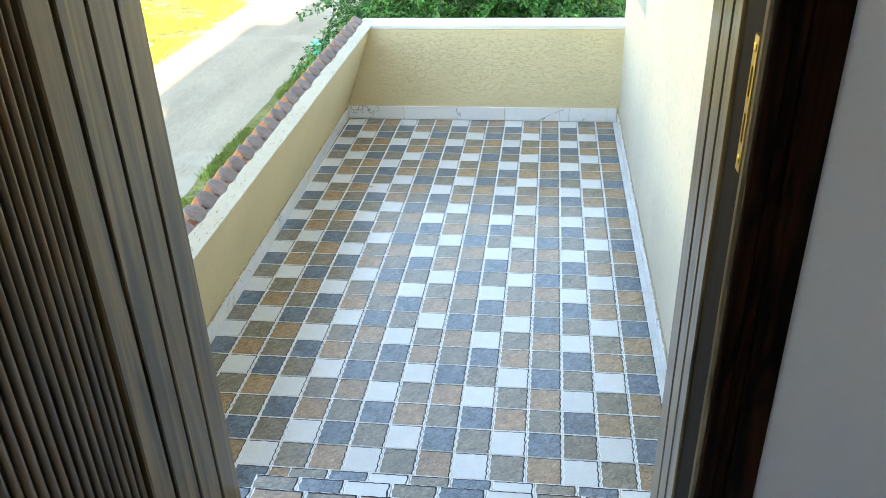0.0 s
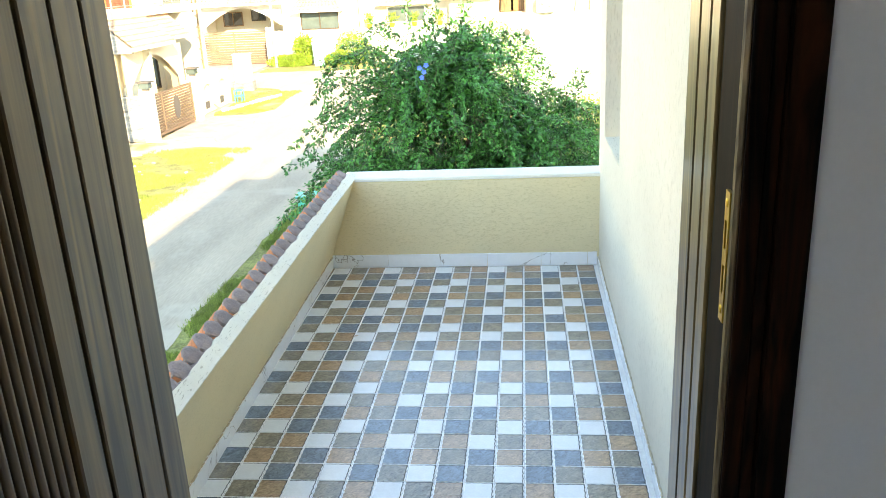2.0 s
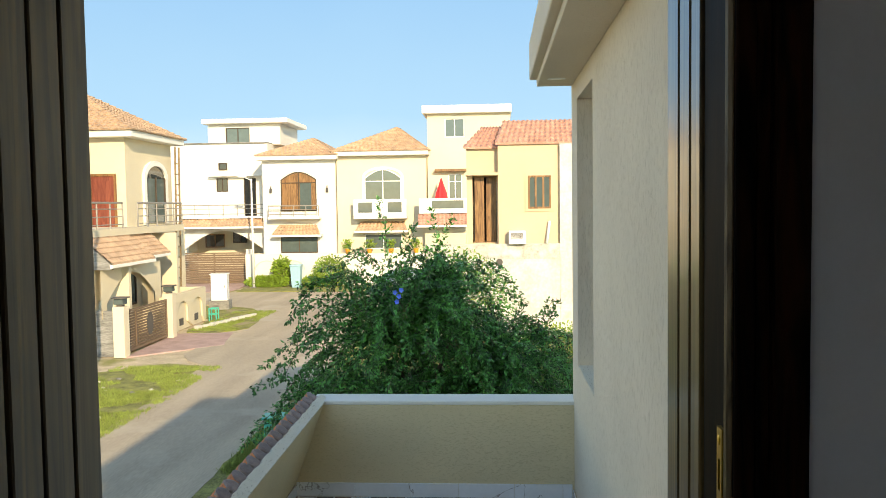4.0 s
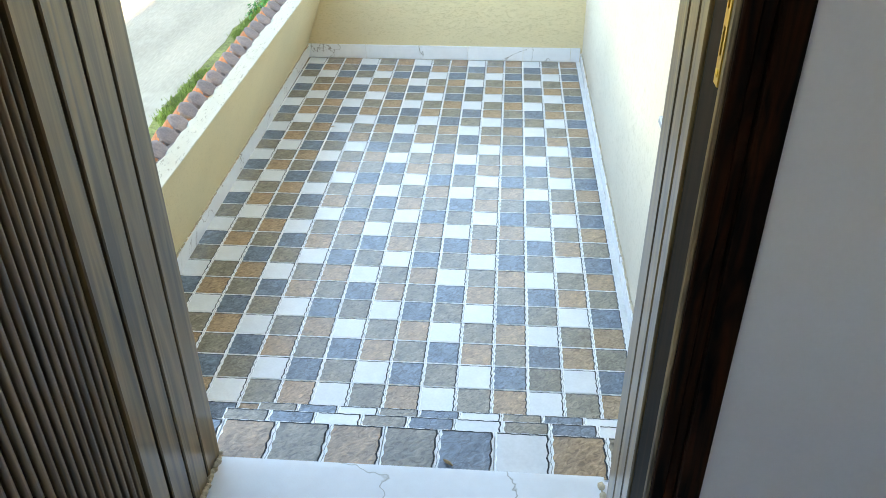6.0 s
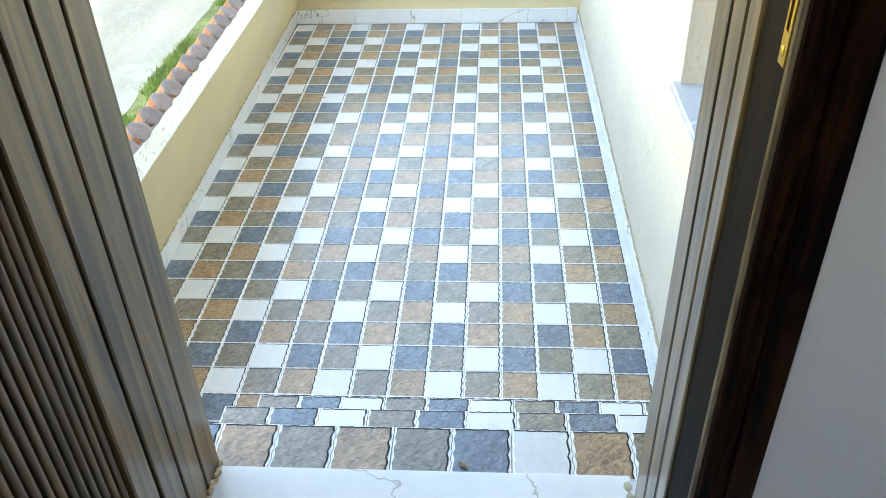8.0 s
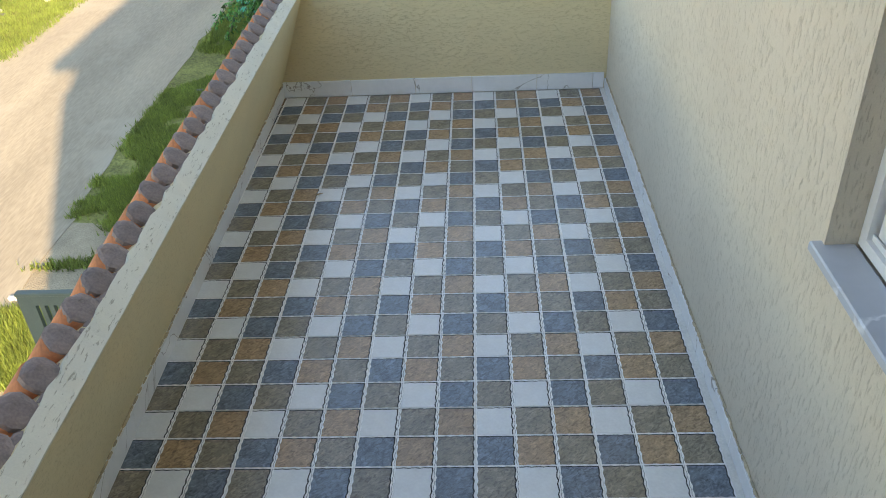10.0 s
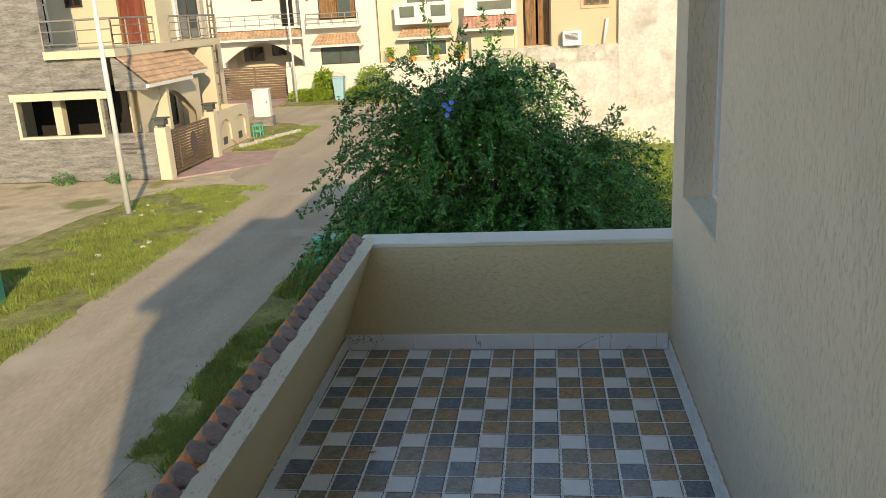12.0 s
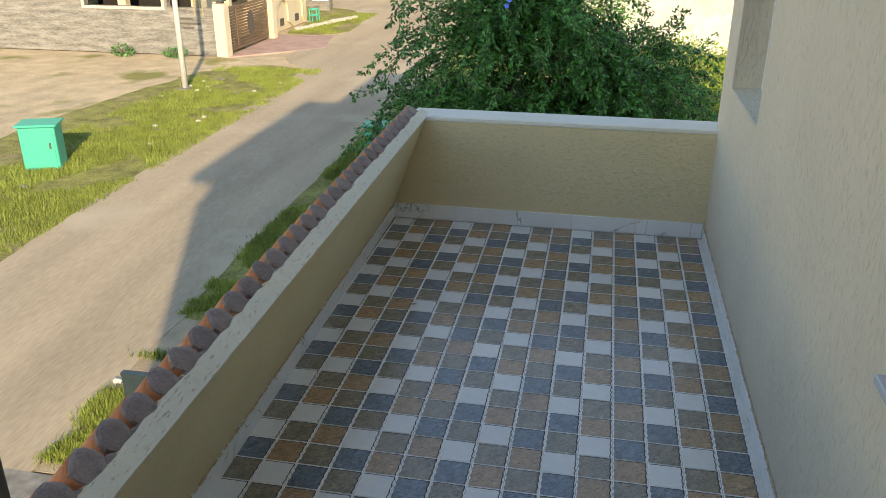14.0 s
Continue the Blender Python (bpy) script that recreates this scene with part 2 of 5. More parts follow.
LEAF_LIGHT = material("light_leaf", (0.19, 0.30, 0.035), rough=0.5, spread=0.25, grain=2, fine=12, bump=0, island=True, vary=0.4)
BARK = material("bark", (0.13, 0.10, 0.07), rough=0.95, spread=0.3, grain=9, fine=60, bump=0.6, stretch=(1, 1, 0.3))
PINK_PAVE = material("pink_paving", (0.44, 0.30, 0.265), rough=0.9, spread=0.2, grain=2, fine=40)
CEMENT = material("bare_cement", (0.22, 0.215, 0.20), rough=0.95, spread=0.5, grain=1.6, fine=9, bump=0.4, stretch=(0.8, 0.8, 4.5), dirt=((0.34, 0.33, 0.30), 0.9, 0.58))
OLD_WHITE = material("weathered_whitewash", (0.60, 0.575, 0.52), rough=0.95, spread=0.22, grain=1.4, fine=9, dirt=((0.40, 0.38, 0.34), 1.1, 0.56))
BAND_GREY = material("peeling_cement", (0.47, 0.45, 0.40), rough=0.95, spread=0.3, grain=2.5, fine=16, dirt=((0.68, 0.65, 0.58), 1.5, 0.55))
HOUSE_WHITE = material("house_white", (0.74, 0.70, 0.62), rough=0.9, spread=0.03, grain=0.7, fine=30)
HOUSE_CREAM = material("house_cream", (0.68, 0.595, 0.445), rough=0.9, spread=0.04, grain=0.7, fine=30)
HOUSE_BEIGE = material("house_beige", (0.66, 0.575, 0.42), rough=0.9, spread=0.05, grain=0.7, fine=30)
HOUSE_APRICOT = material("house_apricot", (0.62, 0.47, 0.32), rough=0.9, spread=0.04, grain=0.7, fine=30)
TRIM_WHITE = material("trim_white", (0.80, 0.78, 0.72), rough=0.8, spread=0.03)
ROOF_CLAY = material("roof_clay", (0.50, 0.335, 0.22), rough=0.85, spread=0.25, grain=2.5, fine=30, vary=0.1, island=True)
ROOF_RED = material("roof_red", (0.52, 0.275, 0.205), rough=0.8, spread=0.15, grain=2.5, fine=30, vary=0.1, island=True)
DARK = material("inside_shade_and_gasket", (0.02, 0.018, 0.016), rough=0.9, spread=0.3)
GLASS_DARK = glass("dark_glass", (0.018, 0.02, 0.022))
GLASS_GREY = glass("grey_glass", (0.085, 0.115, 0.11), 0.06)
BRONZE = material("bronze_frame", (0.09, 0.065, 0.045), rough=0.4, metal=0.5, spread=0.1)
GATE_BROWN = material("gate_brown", (0.17, 0.115, 0.075), rough=0.5, spread=0.1, grain=3)
DOOR_RED = timber("door_red_wood", (0.16, 0.035, 0.022), (0.26, 0.07, 0.04), (8, 8, 1), 1.0, 0.5, 0.1)
DOOR_OAK = timber("door_oak", (0.15, 0.07, 0.025), (0.33, 0.17, 0.065), (9, 9, 1), 1.0, 0.5, 0.1)
WHITE_METAL = material("white_metal", (0.80, 0.81, 0.82), rough=0.35, spread=0.03, grain=3)
STEEL = material("galvanised_steel", (0.70, 0.70, 0.68), rough=0.5, metal=0.0, spread=0.12, grain=6)
RAIL_GREY = material("rail_grey", (0.30, 0.28, 0.25), rough=0.5, metal=0.3, spread=0.1)
TEAL = material("teal_paint", (0.02, 0.46, 0.34), rough=0.45, spread=0.08, grain=4)
BIN_BLUE = material("bin_blue", (0.30, 0.52, 0.62), rough=0.5, spread=0.05)
GATE_GREEN = material("grey_green_paint", (0.105, 0.135, 0.115), rough=0.5, spread=0.08)
RED_CLOTH = material("red_cloth", (0.70, 0.03, 0.04), rough=0.8, spread=0.15)
POT_ORANGE = material("flower_orange", (0.80, 0.30, 0.03), rough=0.6, spread=0.3)
FLOWER_BLUE = material("flower_blue", (0.08, 0.20, 0.85), rough=0.6, spread=0.2)
LAMP_GLASS = material("lamp_lens", (0.85, 0.84, 0.80), rough=0.3, spread=0.02)
INK = material("ink", (0.10, 0.09, 0.08), rough=0.8, spread=0.1)



def backdrop_sky():
    """Pale blue afternoon sky that whitens towards the horizon, with faint low cloud."""
    m = bpy.data.materials.new("distant_sky")
    m.use_nodes = True
    n, l = m.node_tree.nodes, m.node_tree.links
    n.remove(n["Principled BSDF"])
    em, co, sep, ramp = n.new("ShaderNodeEmission"), n.new("ShaderNodeTexCoord"), n.new("ShaderNodeSeparateXYZ"), n.new("ShaderNodeValToRGB")
    mr, noi, add = n.new("ShaderNodeMapRange"), n.new("ShaderNodeTexNoise"), n.new("ShaderNodeMath")
    l.new(co.outputs["Object"], sep.inputs[0]), l.new(sep.outputs[2], mr.inputs[0])
    mr.inputs["From Min"].default_value, mr.inputs["From Max"].default_value = 0, 260
    noi.inputs["Scale"].default_value, noi.inputs["Detail"].default_value = 0.012, 7
    l.new(co.outputs["Object"], noi.inputs["Vector"])
    add.operation = "MULTIPLY_ADD"
    add.inputs[1].default_value = -0.10
    l.new(noi.outputs[0], add.inputs[0]), l.new(mr.outputs[0], add.inputs[2]), l.new(add.outputs[0], ramp.inputs[0])
    e = ramp.color_ramp.elements
    e[0].color, e[1].color = (0.27, 0.40, 0.53, 1), (0.085, 0.225, 0.48, 1)
    e[0].position, e[1].position = 0.0, 0.95
    k = e.new(0.25)
    k.color = (0.155, 0.31, 0.53, 1)
    l.new(ramp.outputs[0], em.inputs[0]), l.new(em.outputs[0], n["Material Output"].inputs[0])
    return m


SKY_FAR = backdrop_sky()


# ---- builders ----
def part(name, bm, mat, parent=None, label="", smooth=False):
    """Links a bmesh as one mesh object, under a thing or a part."""
    me = bpy.data.meshes.new(name)
    bm.to_mesh(me)
    bm.free()
    for m in mat if isinstance(mat, (list, tuple)) else [mat]:
        me.materials.append(m)
    if smooth:
        me.shade_smooth()
    ob = new(name, me)
    ob.parent = parent
    if label:
        ob["label"] = label
    return ob


def thing(name, place, label, category, group="", kind=""):
    ob = new(name)
    ob.location = place
    ob.empty_display_size = 0.2
    return tagged(ob, label, category, group, kind)


def box(bm, x0, x1, y0, y1, z0, z1, bevel=0.0, turn=None):
    r = bmesh.ops.create_cube(bm, size=1)
    m = Matrix.Translation(((x0 + x1) / 2, (y0 + y1) / 2, (z0 + z1) / 2)) @ Matrix.Diagonal((abs(x1 - x0), abs(y1 - y0), abs(z1 - z0), 1))
    bmesh.ops.transform(bm, matrix=m if turn is None else turn @ m, verts=r["verts"])
    if bevel:
        edges = list({e for v in r["verts"] for e in v.link_edges})
        bmesh.ops.bevel(bm, geom=edges, offset=bevel, segments=1, affect="EDGES")
    return bm


def slab(x0, x1, y0, y1, z0, z1, bevel=0.0):
    return box(bmesh.new(), x0, x1, y0, y1, z0, z1, bevel)


def rod(bm, a, b, r0, r1=None, sides=8):
    a, b = Vector(a), Vector(b)
    d = b - a
    r = bmesh.ops.create_cone(bm, cap_ends=True, segments=sides, radius1=r0, radius2=r0 if r1 is None else r1, depth=d.length)
    m = Matrix.Translation((a + b) / 2) @ d.to_track_quat("Z", "Y").to_matrix().to_4x4()
    bmesh.ops.transform(bm, matrix=m, verts=r["verts"])
    return bm


def prism(bm, points, z0, z1):
    """A flat outline raised from z0 to z1."""
    lo, hi = [bm.verts.new((x, y, z0)) for x, y in points], [bm.verts.new((x, y, z1)) for x, y in points]
    n = len(points)
    bm.faces.new(hi), bm.faces.new(lo[::-1])
    for i in range(n):
        bm.faces.new((lo[i], lo[(i + 1) % n], hi[(i + 1) % n], hi[i]))
    bmesh.ops.recalc_face_normals(bm, faces=bm.faces)
    return bm


def loft(bm, *rings):
    """Joins rings of equal length, with caps."""
    made = [[bm.verts.new(p) for p in r] for r in rings]
    n = len(made[0])
    for a, b in zip(made, made[1:]):
        for i in range(n):
            bm.faces.new((a[i], a[(i + 1) % n], b[(i + 1) % n], b[i]))
    bm.faces.new(made[0][::-1]), bm.faces.new(made[-1])
    bmesh.ops.recalc_face_normals(bm, faces=bm.faces)
    return bm


def holed(bm, along, a0, a1, z0, z1, c0, c1, holes):
    """A wall along x or y, with rectangular holes (a0, a1, z0, z1) that go through it."""
    cuts_a = sorted({a0, a1, *[v for h in holes for v in h[:2]]})
    cuts_z = sorted({z0, z1, *[v for h in holes for v in h[2:]]})
    for p, q in zip(cuts_a, cuts_a[1:]):
        run = None
        for r, s in zip(cuts_z, cuts_z[1:]):
            mid = ((p + q) / 2, (r + s) / 2)
            empty = any(h[0] < mid[0] < h[1] and h[2] < mid[1] < h[3] for h in holes)
            if not empty:
                run = (run[0], s) if run else (r, s)
            if run and (empty or s == cuts_z[-1]):
                box(bm, *((p, q, c0, c1) if along == "x" else (c0, c1, p, q)), *run)
                run = None
    bmesh.ops.remove_doubles(bm, verts=bm.verts, dist=1e-5)
    return bm


# ---- setting: the balcony and the room ----
FLOOR_Z, GROUND_Z, ROOM_Z = 0.0, -2.9, 0.667
X_WALL, Y_FAR, Y_DOOR = 2.035, 0.012, -4.62
DOOR_L, DOOR_R, Y_ROOM = 0.837, 1.723, -4.97


def left_base(y):
    return -0.03 - 0.0125 * y


def structure(name, bm, mat, label, category):
    return tagged(part(name, bm, mat), label, category, kind="structure")


floor = structure("floor", slab(-0.12, X_WALL, -4.62, 0.02, -0.25, -0.0045), JOINT, "balcony slab under small multicoloured square tiles", "floor")

# the end parapet, upright, with a pale cap
wall_end = structure("wall_parapet_end", slab(0.06, X_WALL + 0.2, Y_FAR, 0.225, -0.6, 0.685, 0.004), PARAPET_CREAM, "low cream balcony parapet of rustic scratched plaster", "parapet")
bm = bmesh.new()
box(bm, 0.10, X_WALL + 0.2, Y_FAR - 0.004, 0.235, 0.684, 0.715, 0.006)
part("coping", bm, END_CAP, wall_end, "white painted coping")
part("corner", slab(-0.085, 0.085, Y_FAR + 0.003, 0.2, -0.6, 0.44, 0.004), PARAPET_CREAM, wall_end)

# the street parapet: a slab that leans inwards
bm = bmesh.new()
rings = []
for y in (-4.62, Y_FAR):
    x = left_base(y)
    rings.append([(x - 0.02, y, -0.5), (x, y, 0.0), (x + 0.013, y, 0.1), (x + 0.235, y, 0.705), (x + 0.19, y, 0.73), (x + 0.16, y, 0.72), (x + 0.105, y, 0.685), (x - 0.07, y, 0.45), (x - 0.14, y, -0.5)])
loft(bm, *rings)
wall_street = structure("wall_parapet_street", bm, PARAPET_CREAM, "cream plaster parapet that leans inwards over the balcony", "parapet")
bm = bmesh.new()
rng = random.Random(4)
rings = []
steps = 90
for i in range(steps + 1):
    y = -4.62 + (4.62 + Y_FAR + 0.1) * i / steps
    x = left_base(y)
    j = rng.uniform(-0.010, 0.008)
    rings.append([(x + 0.236, y, 0.700), (x + 0.240, y, 0.710 + rng.uniform(-0.002, 0.002)), (x + 0.185 + j, y, 0.742), (x + 0.170 + j, y, 0.722), (x + 0.215, y, 0.690)])
loft(bm, *rings)
part("coping", bm, CAP_PAINT, wall_street, "flaking coping, paler than the parapet plaster")

# the house wall beside the balcony, with two window openings
WIN = (-4.42, -3.26, 0.955, 2.45)
NICHE = (-1.17, -0.29, 1.03, 2.85)
bm = holed(bmesh.new(), "y", -4.669, 0.085, -2.9, 5.45, X_WALL, X_WALL + 0.3, [WIN, NICHE])
wall_right = structure("wall_right", bm, WALL_CREAM, "off-white house wall of vertically scratched plaster", "wall")
# unseen rear and top of the house, sized by the shadow they throw
structure("wall_right_upper", slab(X_WALL, X_WALL + 0.3, -11.69, -4.671, 3.725, 5.45), WALL_CREAM, "unseen plain upper house wall that casts shadow on the lane", "wall")
structure("wall_house_end", slab(X_WALL + 0.3, 9.0, -0.2, 0.085, -2.9, 5.45), WALL_CREAM, "plain cream end wall of the house", "wall")
structure("wall_house_back", slab(X_WALL, 9.0, -12.0, -11.7, -2.9, 5.45), WALL_CREAM, "plain cream back wall of the house", "wall")
structure("wall_house_side", slab(8.7, 9.0, -11.7, -0.2, -2.9, 5.45), WALL_CREAM, "plain cream side wall of the house", "wall")
structure("roof", slab(X_WALL + 0.3, 8.7, -11.7, -0.2, 3.75, 3.95), CEMENT, "flat concrete roof slab", "roof")
# slab and wall added out of view to shape the lane's shadow
structure("roof_shadow_slab", slab(1.55, 8.9, -11.4, -5.0, 5.66, 5.86), CEMENT, "unseen flat concrete slab added to cast the house's shadow on the lane", "roof")
structure("wall_tower", slab(X_WALL, 8.7, -11.7, -5.1, 5.455, 5.655), WALL_CREAM, "unseen plain cream upper wall added to cast the house's shadow", "wall")

# eave over the wall
bm = bmesh.new()
box(bm, 1.785, X_WALL, -4.62, 0.06, 2.985, 3.035, 0.004)
eave = structure("eave", bm, WALL_CREAM, "projecting cream eave slab with a stepped edge", "eave")
bm = slab(1.735, X_WALL, -4.62, 0.09, 3.037, 3.30, 0.006)
part("fascia", bm, WALL_CREAM, eave)
light = thing("downlight", (1.90, -0.30, 2.985), "round white recessed downlight in the eave", "ceiling light")
bm = bmesh.new()
bmesh.ops.create_circle(bm, cap_ends=True, radius=0.045, segments=20)
bmesh.ops.translate(bm, verts=bm.verts, vec=(0, 0, -0.004))
part("lens", bm, LAMP_GLASS, light)
bm = bmesh.new()
inner = [(0.047 * math.cos(a), 0.047 * math.sin(a), -0.006) for a in np.linspace(0, 2 * math.pi, 20, endpoint=False)]
outer = [(0.062 * math.cos(a), 0.062 * math.sin(a), -0.003) for a in np.linspace(0, 2 * math.pi, 20, endpoint=False)]
va, vb = [bm.verts.new(p) for p in inner], [bm.verts.new(p) for p in outer]
for i in range(20):
    bm.faces.new((va[i], va[(i + 1) % 20], vb[(i + 1) % 20], vb[i]))
part("ring", bm, WHITE_METAL, light)

# the room behind the door
DOOR_TOP = ROOM_Z + 2.1
bm = holed(bmesh.new(), "x", -0.1, X_WALL, -2.9, 3.6, Y_ROOM, Y_DOOR, [(DOOR_L - 0.05, DOOR_R + 0.05, ROOM_Z, DOOR_TOP + 0.05)])
structure("wall_door", bm, [ROOM_PAINT], "plain painted wall round the balcony door", "wall")
structure("room_floor", slab(0.45, 5.0, -7.8, Y_ROOM, ROOM_Z - 0.2, ROOM_Z - 0.003), FLOOR_MARBLE, "white veined marble room floor", "floor")
structure("threshold", slab(DOOR_L - 0.04, DOOR_R + 0.005, Y_ROOM + 0.001, -4.603, ROOM_Z - 0.03, ROOM_Z, 0.003), FLOOR_MARBLE, "white veined marble door threshold", "threshold")
# unseen opening added in this wall to let skylight into the room
structure("wall_room_left", holed(bmesh.new(), "y", -7.8, Y_ROOM, ROOM_Z, 3.6, 0.45, 0.60, [(-7.65, -6.75, 1.5, 2.9)]), ROOM_PAINT, "plain white room wall", "wall")
structure("wall_room_back", slab(0.45, 5.0, -7.95, -7.8, ROOM_Z, 3.6), ROOM_PAINT, "plain white room wall", "wall")
structure("wall_room_far", slab(5.0, 5.2, -7.95, Y_ROOM + 0.3, ROOM_Z, 3.6), ROOM_PAINT, "plain white room wall", "wall")
structure("wall_room_inner", slab(X_WALL, 5.0, Y_ROOM, Y_ROOM + 0.3, ROOM_Z, 3.6), ROOM_PAINT, "plain white room wall", "wall")
structure("ceiling", slab(0.45, 5.2, -7.95, -4.62, 3.6, 3.72), ROOM_PAINT, "plain white room ceiling", "ceiling")

# ---- steps down from the door ----
PATTERN = ("WGR", "BRG", "GWB")
TILE, PADS = 0.4, 3


def wavy_pad(bm, cx, cy, w, d, z, h, mat_index, rng):
    """One square of a tile: a low block with rippled sides and a flat dark rim coloured in along two edges."""
    pts, n = [], 9
    for side in range(4):
        ph = rng.random() * 2
        for i in range(n):
            f = i / n - 0.5
            k = 0.0026 * math.sin(i * 2.3 + side * 1.7 + ph) * (1 if side % 2 else 0.4)
            if i == 0:
                k = 0.0
            x, y = ((f * w, -d / 2 + k), (w / 2 + k, f * d), (-f * w, d / 2 + k), (-w / 2 + k, -f * d))[side]
            pts.append((cx + x, cy + y))
    lo = [bm.verts.new((x, y, z)) for x, y in pts]
    hi = [bm.verts.new((cx + (x - cx) * 0.99, cy + (y - cy) * 0.99, z + h)) for x, y in pts]
    top = [bm.verts.new((cx - 0.0019 + (x - cx) * 0.953, cy - 0.0023 + (y - cy) * 0.957, z + h + 0.0003)) for x, y in pts]
    f = bm.faces.new(top)
    f.material_index = mat_index
    for i in range(len(pts)):
        j = (i + 1) % len(pts)
        bm.faces.new((lo[i], lo[j], hi[j], hi[i]))
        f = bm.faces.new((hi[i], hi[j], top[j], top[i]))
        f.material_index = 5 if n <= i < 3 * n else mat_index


def wavy_groove(bm, x, y0, y1, z, rng):
    """The thin rippled grey line between two squares."""
    n, ph = 12, rng.random() * 3
    rows = []
    for i in range(n + 1):
        k = x + 0.0019 * math.sin(i * 1.9 + ph)
        y = y0 + (y1 - y0) * i / n
        rows.append([bm.verts.new(p) for p in ((k - 0.0009, y, z), (k + 0.0009, y, z))])
    for a, b in zip(rows, rows[1:]):
        bm.faces.new((a[0], a[1], b[1], b[0])).material_index = 6


ORDER = "WGRB"
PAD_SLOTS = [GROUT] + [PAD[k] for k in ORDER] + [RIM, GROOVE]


def tile_mesh(cols=3, rows=3, first_col=0, first_row=0, size=0.1333, seed=1, pads=PATTERN):
    """A moulded tile: a white body with rippled stone-coloured squares; it lies from (0, 0) to (cols, -rows)."""
    bm = bmesh.new()
    rng = random.Random(seed)
    g = 0.0012
    box(bm, g, cols * size - g, -rows * size + g, -g, -0.012, -0.0025)
    for r in range(rows):
        for c in range(cols):
            row = pads[(r + first_row) % len(pads)]
            k = row[(c + first_col) % len(row)]
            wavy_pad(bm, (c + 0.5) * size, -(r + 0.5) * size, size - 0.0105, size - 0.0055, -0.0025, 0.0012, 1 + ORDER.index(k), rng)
            if c:
                wavy_groove(bm, c * size, -r * size - 0.004, -(r + 1) * size + 0.004, -0.0022, rng)
    me = bpy.data.meshes.new("tile")
    bm.to_mesh(me)
    bm.free()
    for m in PAD_SLOTS:
        me.materials.append(m)
    return me


def lay(me, parent, m):
    ob = new("tile", me)
    ob.parent = parent
    ob.matrix_basis = m
    return ob


EDGES = (-3.955, -4.215, -4.475)
steps_thing = tagged(new("door_steps"), "three tiled steps that lead up to the balcony door", "steps", kind="structure")
for i, (edge, z) in enumerate(zip(EDGES, (0.222, 0.444, 0.662))):
    x0 = (0.70, 0.70, 0.678)[i]
    part("step", slab(x0 + 0.006, X_WALL - 0.02, -4.62, edge - 0.006, 0.0 if i == 0 else (0.222, 0.444)[i - 1], z - 0.013), JOINT, steps_thing)


# ---- skirtings ----
def skirting(name, pieces):
    ob = tagged(new(name), "white grey-veined marble skirting at the foot of the wall", "skirting", kind="structure")
    for bm in pieces:
        part("slab", bm, MARBLE, ob)
    return ob


cuts = (-0.03, 0.42, 0.83, 1.19, 1.60, 1.95, 2.02)
skirting("baseboard_end", [slab(a + 0.001, b - 0.001, 0.0, Y_FAR, 0.0, 0.102, 0.0015) for a, b in zip(cuts, cuts[1:])])
skirting("baseboard_right", [slab(2.022, X_WALL, a + 0.001, b - 0.001, 0.0, 0.066, 0.0015) for a, b in ((-3.94, -3.0), (-3.0, -2.4), (-2.4, -1.8), (-1.8, -1.2), (-1.2, -0.6), (-0.6, -0.001))])
pieces = []
for a, b in ((-4.6, -4.1), (-4.1, -3.5), (-3.5, -2.9), (-2.9, -2.3), (-2.3, -1.7), (-1.7, -1.1), (-1.1, -0.5), (-0.5, -0.001)):
    bm = bmesh.new()
    loft(bm, *[[(left_base(y) + 0.001, y, 0.0), (left_base(y) + 0.013, y, 0.0), (left_base(y) + 0.025, y, 0.100), (left_base(y) + 0.0125, y, 0.101)] for y in (a + 0.001, b - 0.001)])
    pieces.append(bm)
skirting("baseboard_street", pieces)

# ---- door: frame, casing, strike plate, open leaf ----
door = tagged(new("door_1"), "wooden balcony door standing wide open into the room", "door", kind="structure")
ZT = DOOR_TOP


def jamb(side):
    """A moulded jamb: three flat fillets parted by grooves coloured dark for their shade."""
    s = 1 if side == "right" else -1
    face = DOOR_R if side == "right" else DOOR_L
    ys = (-4.675, -4.750, -4.813, -4.866) if side == "right" else (-4.592, -4.676, -4.759, -4.838)
    bm = bmesh.new()
    for a, b in zip(ys, ys[1:]):
        box(bm, *sorted((face, face + s * 0.05)), b + 0.004, a - 0.004, ROOM_Z + 0.001, ZT, 0.0025)
    part("jamb", bm, FRAME_WOOD, door, "brown varnished wooden jamb with grooves")
    # near-black core: the grooves' shade is put into its colour
    part("jamb_core", slab(*sorted((face + s * 0.008, face + s * 0.048)), ys[-1], ys[0] - 0.004, ROOM_Z + 0.002, ZT), DARK_WOOD_GAP_SHADE, door)


jamb("left"), jamb("right")
part("rebate", slab(DOOR_R + 0.004, DOOR_R + 0.05, -4.965, -4.868, ROOM_Z + 0.001, ZT, 0.001), DARK_WOOD_GAP_SHADE, door, "dark walnut rebate")
# paler wood on the jamb's corner stands for light catching the edge
part("bead", rod(bmesh.new(), (DOOR_R + 0.006, -4.968, ROOM_Z + 0.002), (DOOR_R + 0.006, -4.968, ZT), 0.006, sides=8), BEAD_WOOD, door, "worn edge bead, paler for the light its corner catches")
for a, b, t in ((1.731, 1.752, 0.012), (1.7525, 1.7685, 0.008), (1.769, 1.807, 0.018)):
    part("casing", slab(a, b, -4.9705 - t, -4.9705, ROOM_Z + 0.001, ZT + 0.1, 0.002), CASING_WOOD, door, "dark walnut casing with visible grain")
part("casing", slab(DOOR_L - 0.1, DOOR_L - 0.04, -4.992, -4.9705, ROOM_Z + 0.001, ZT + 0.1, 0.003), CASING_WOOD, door)
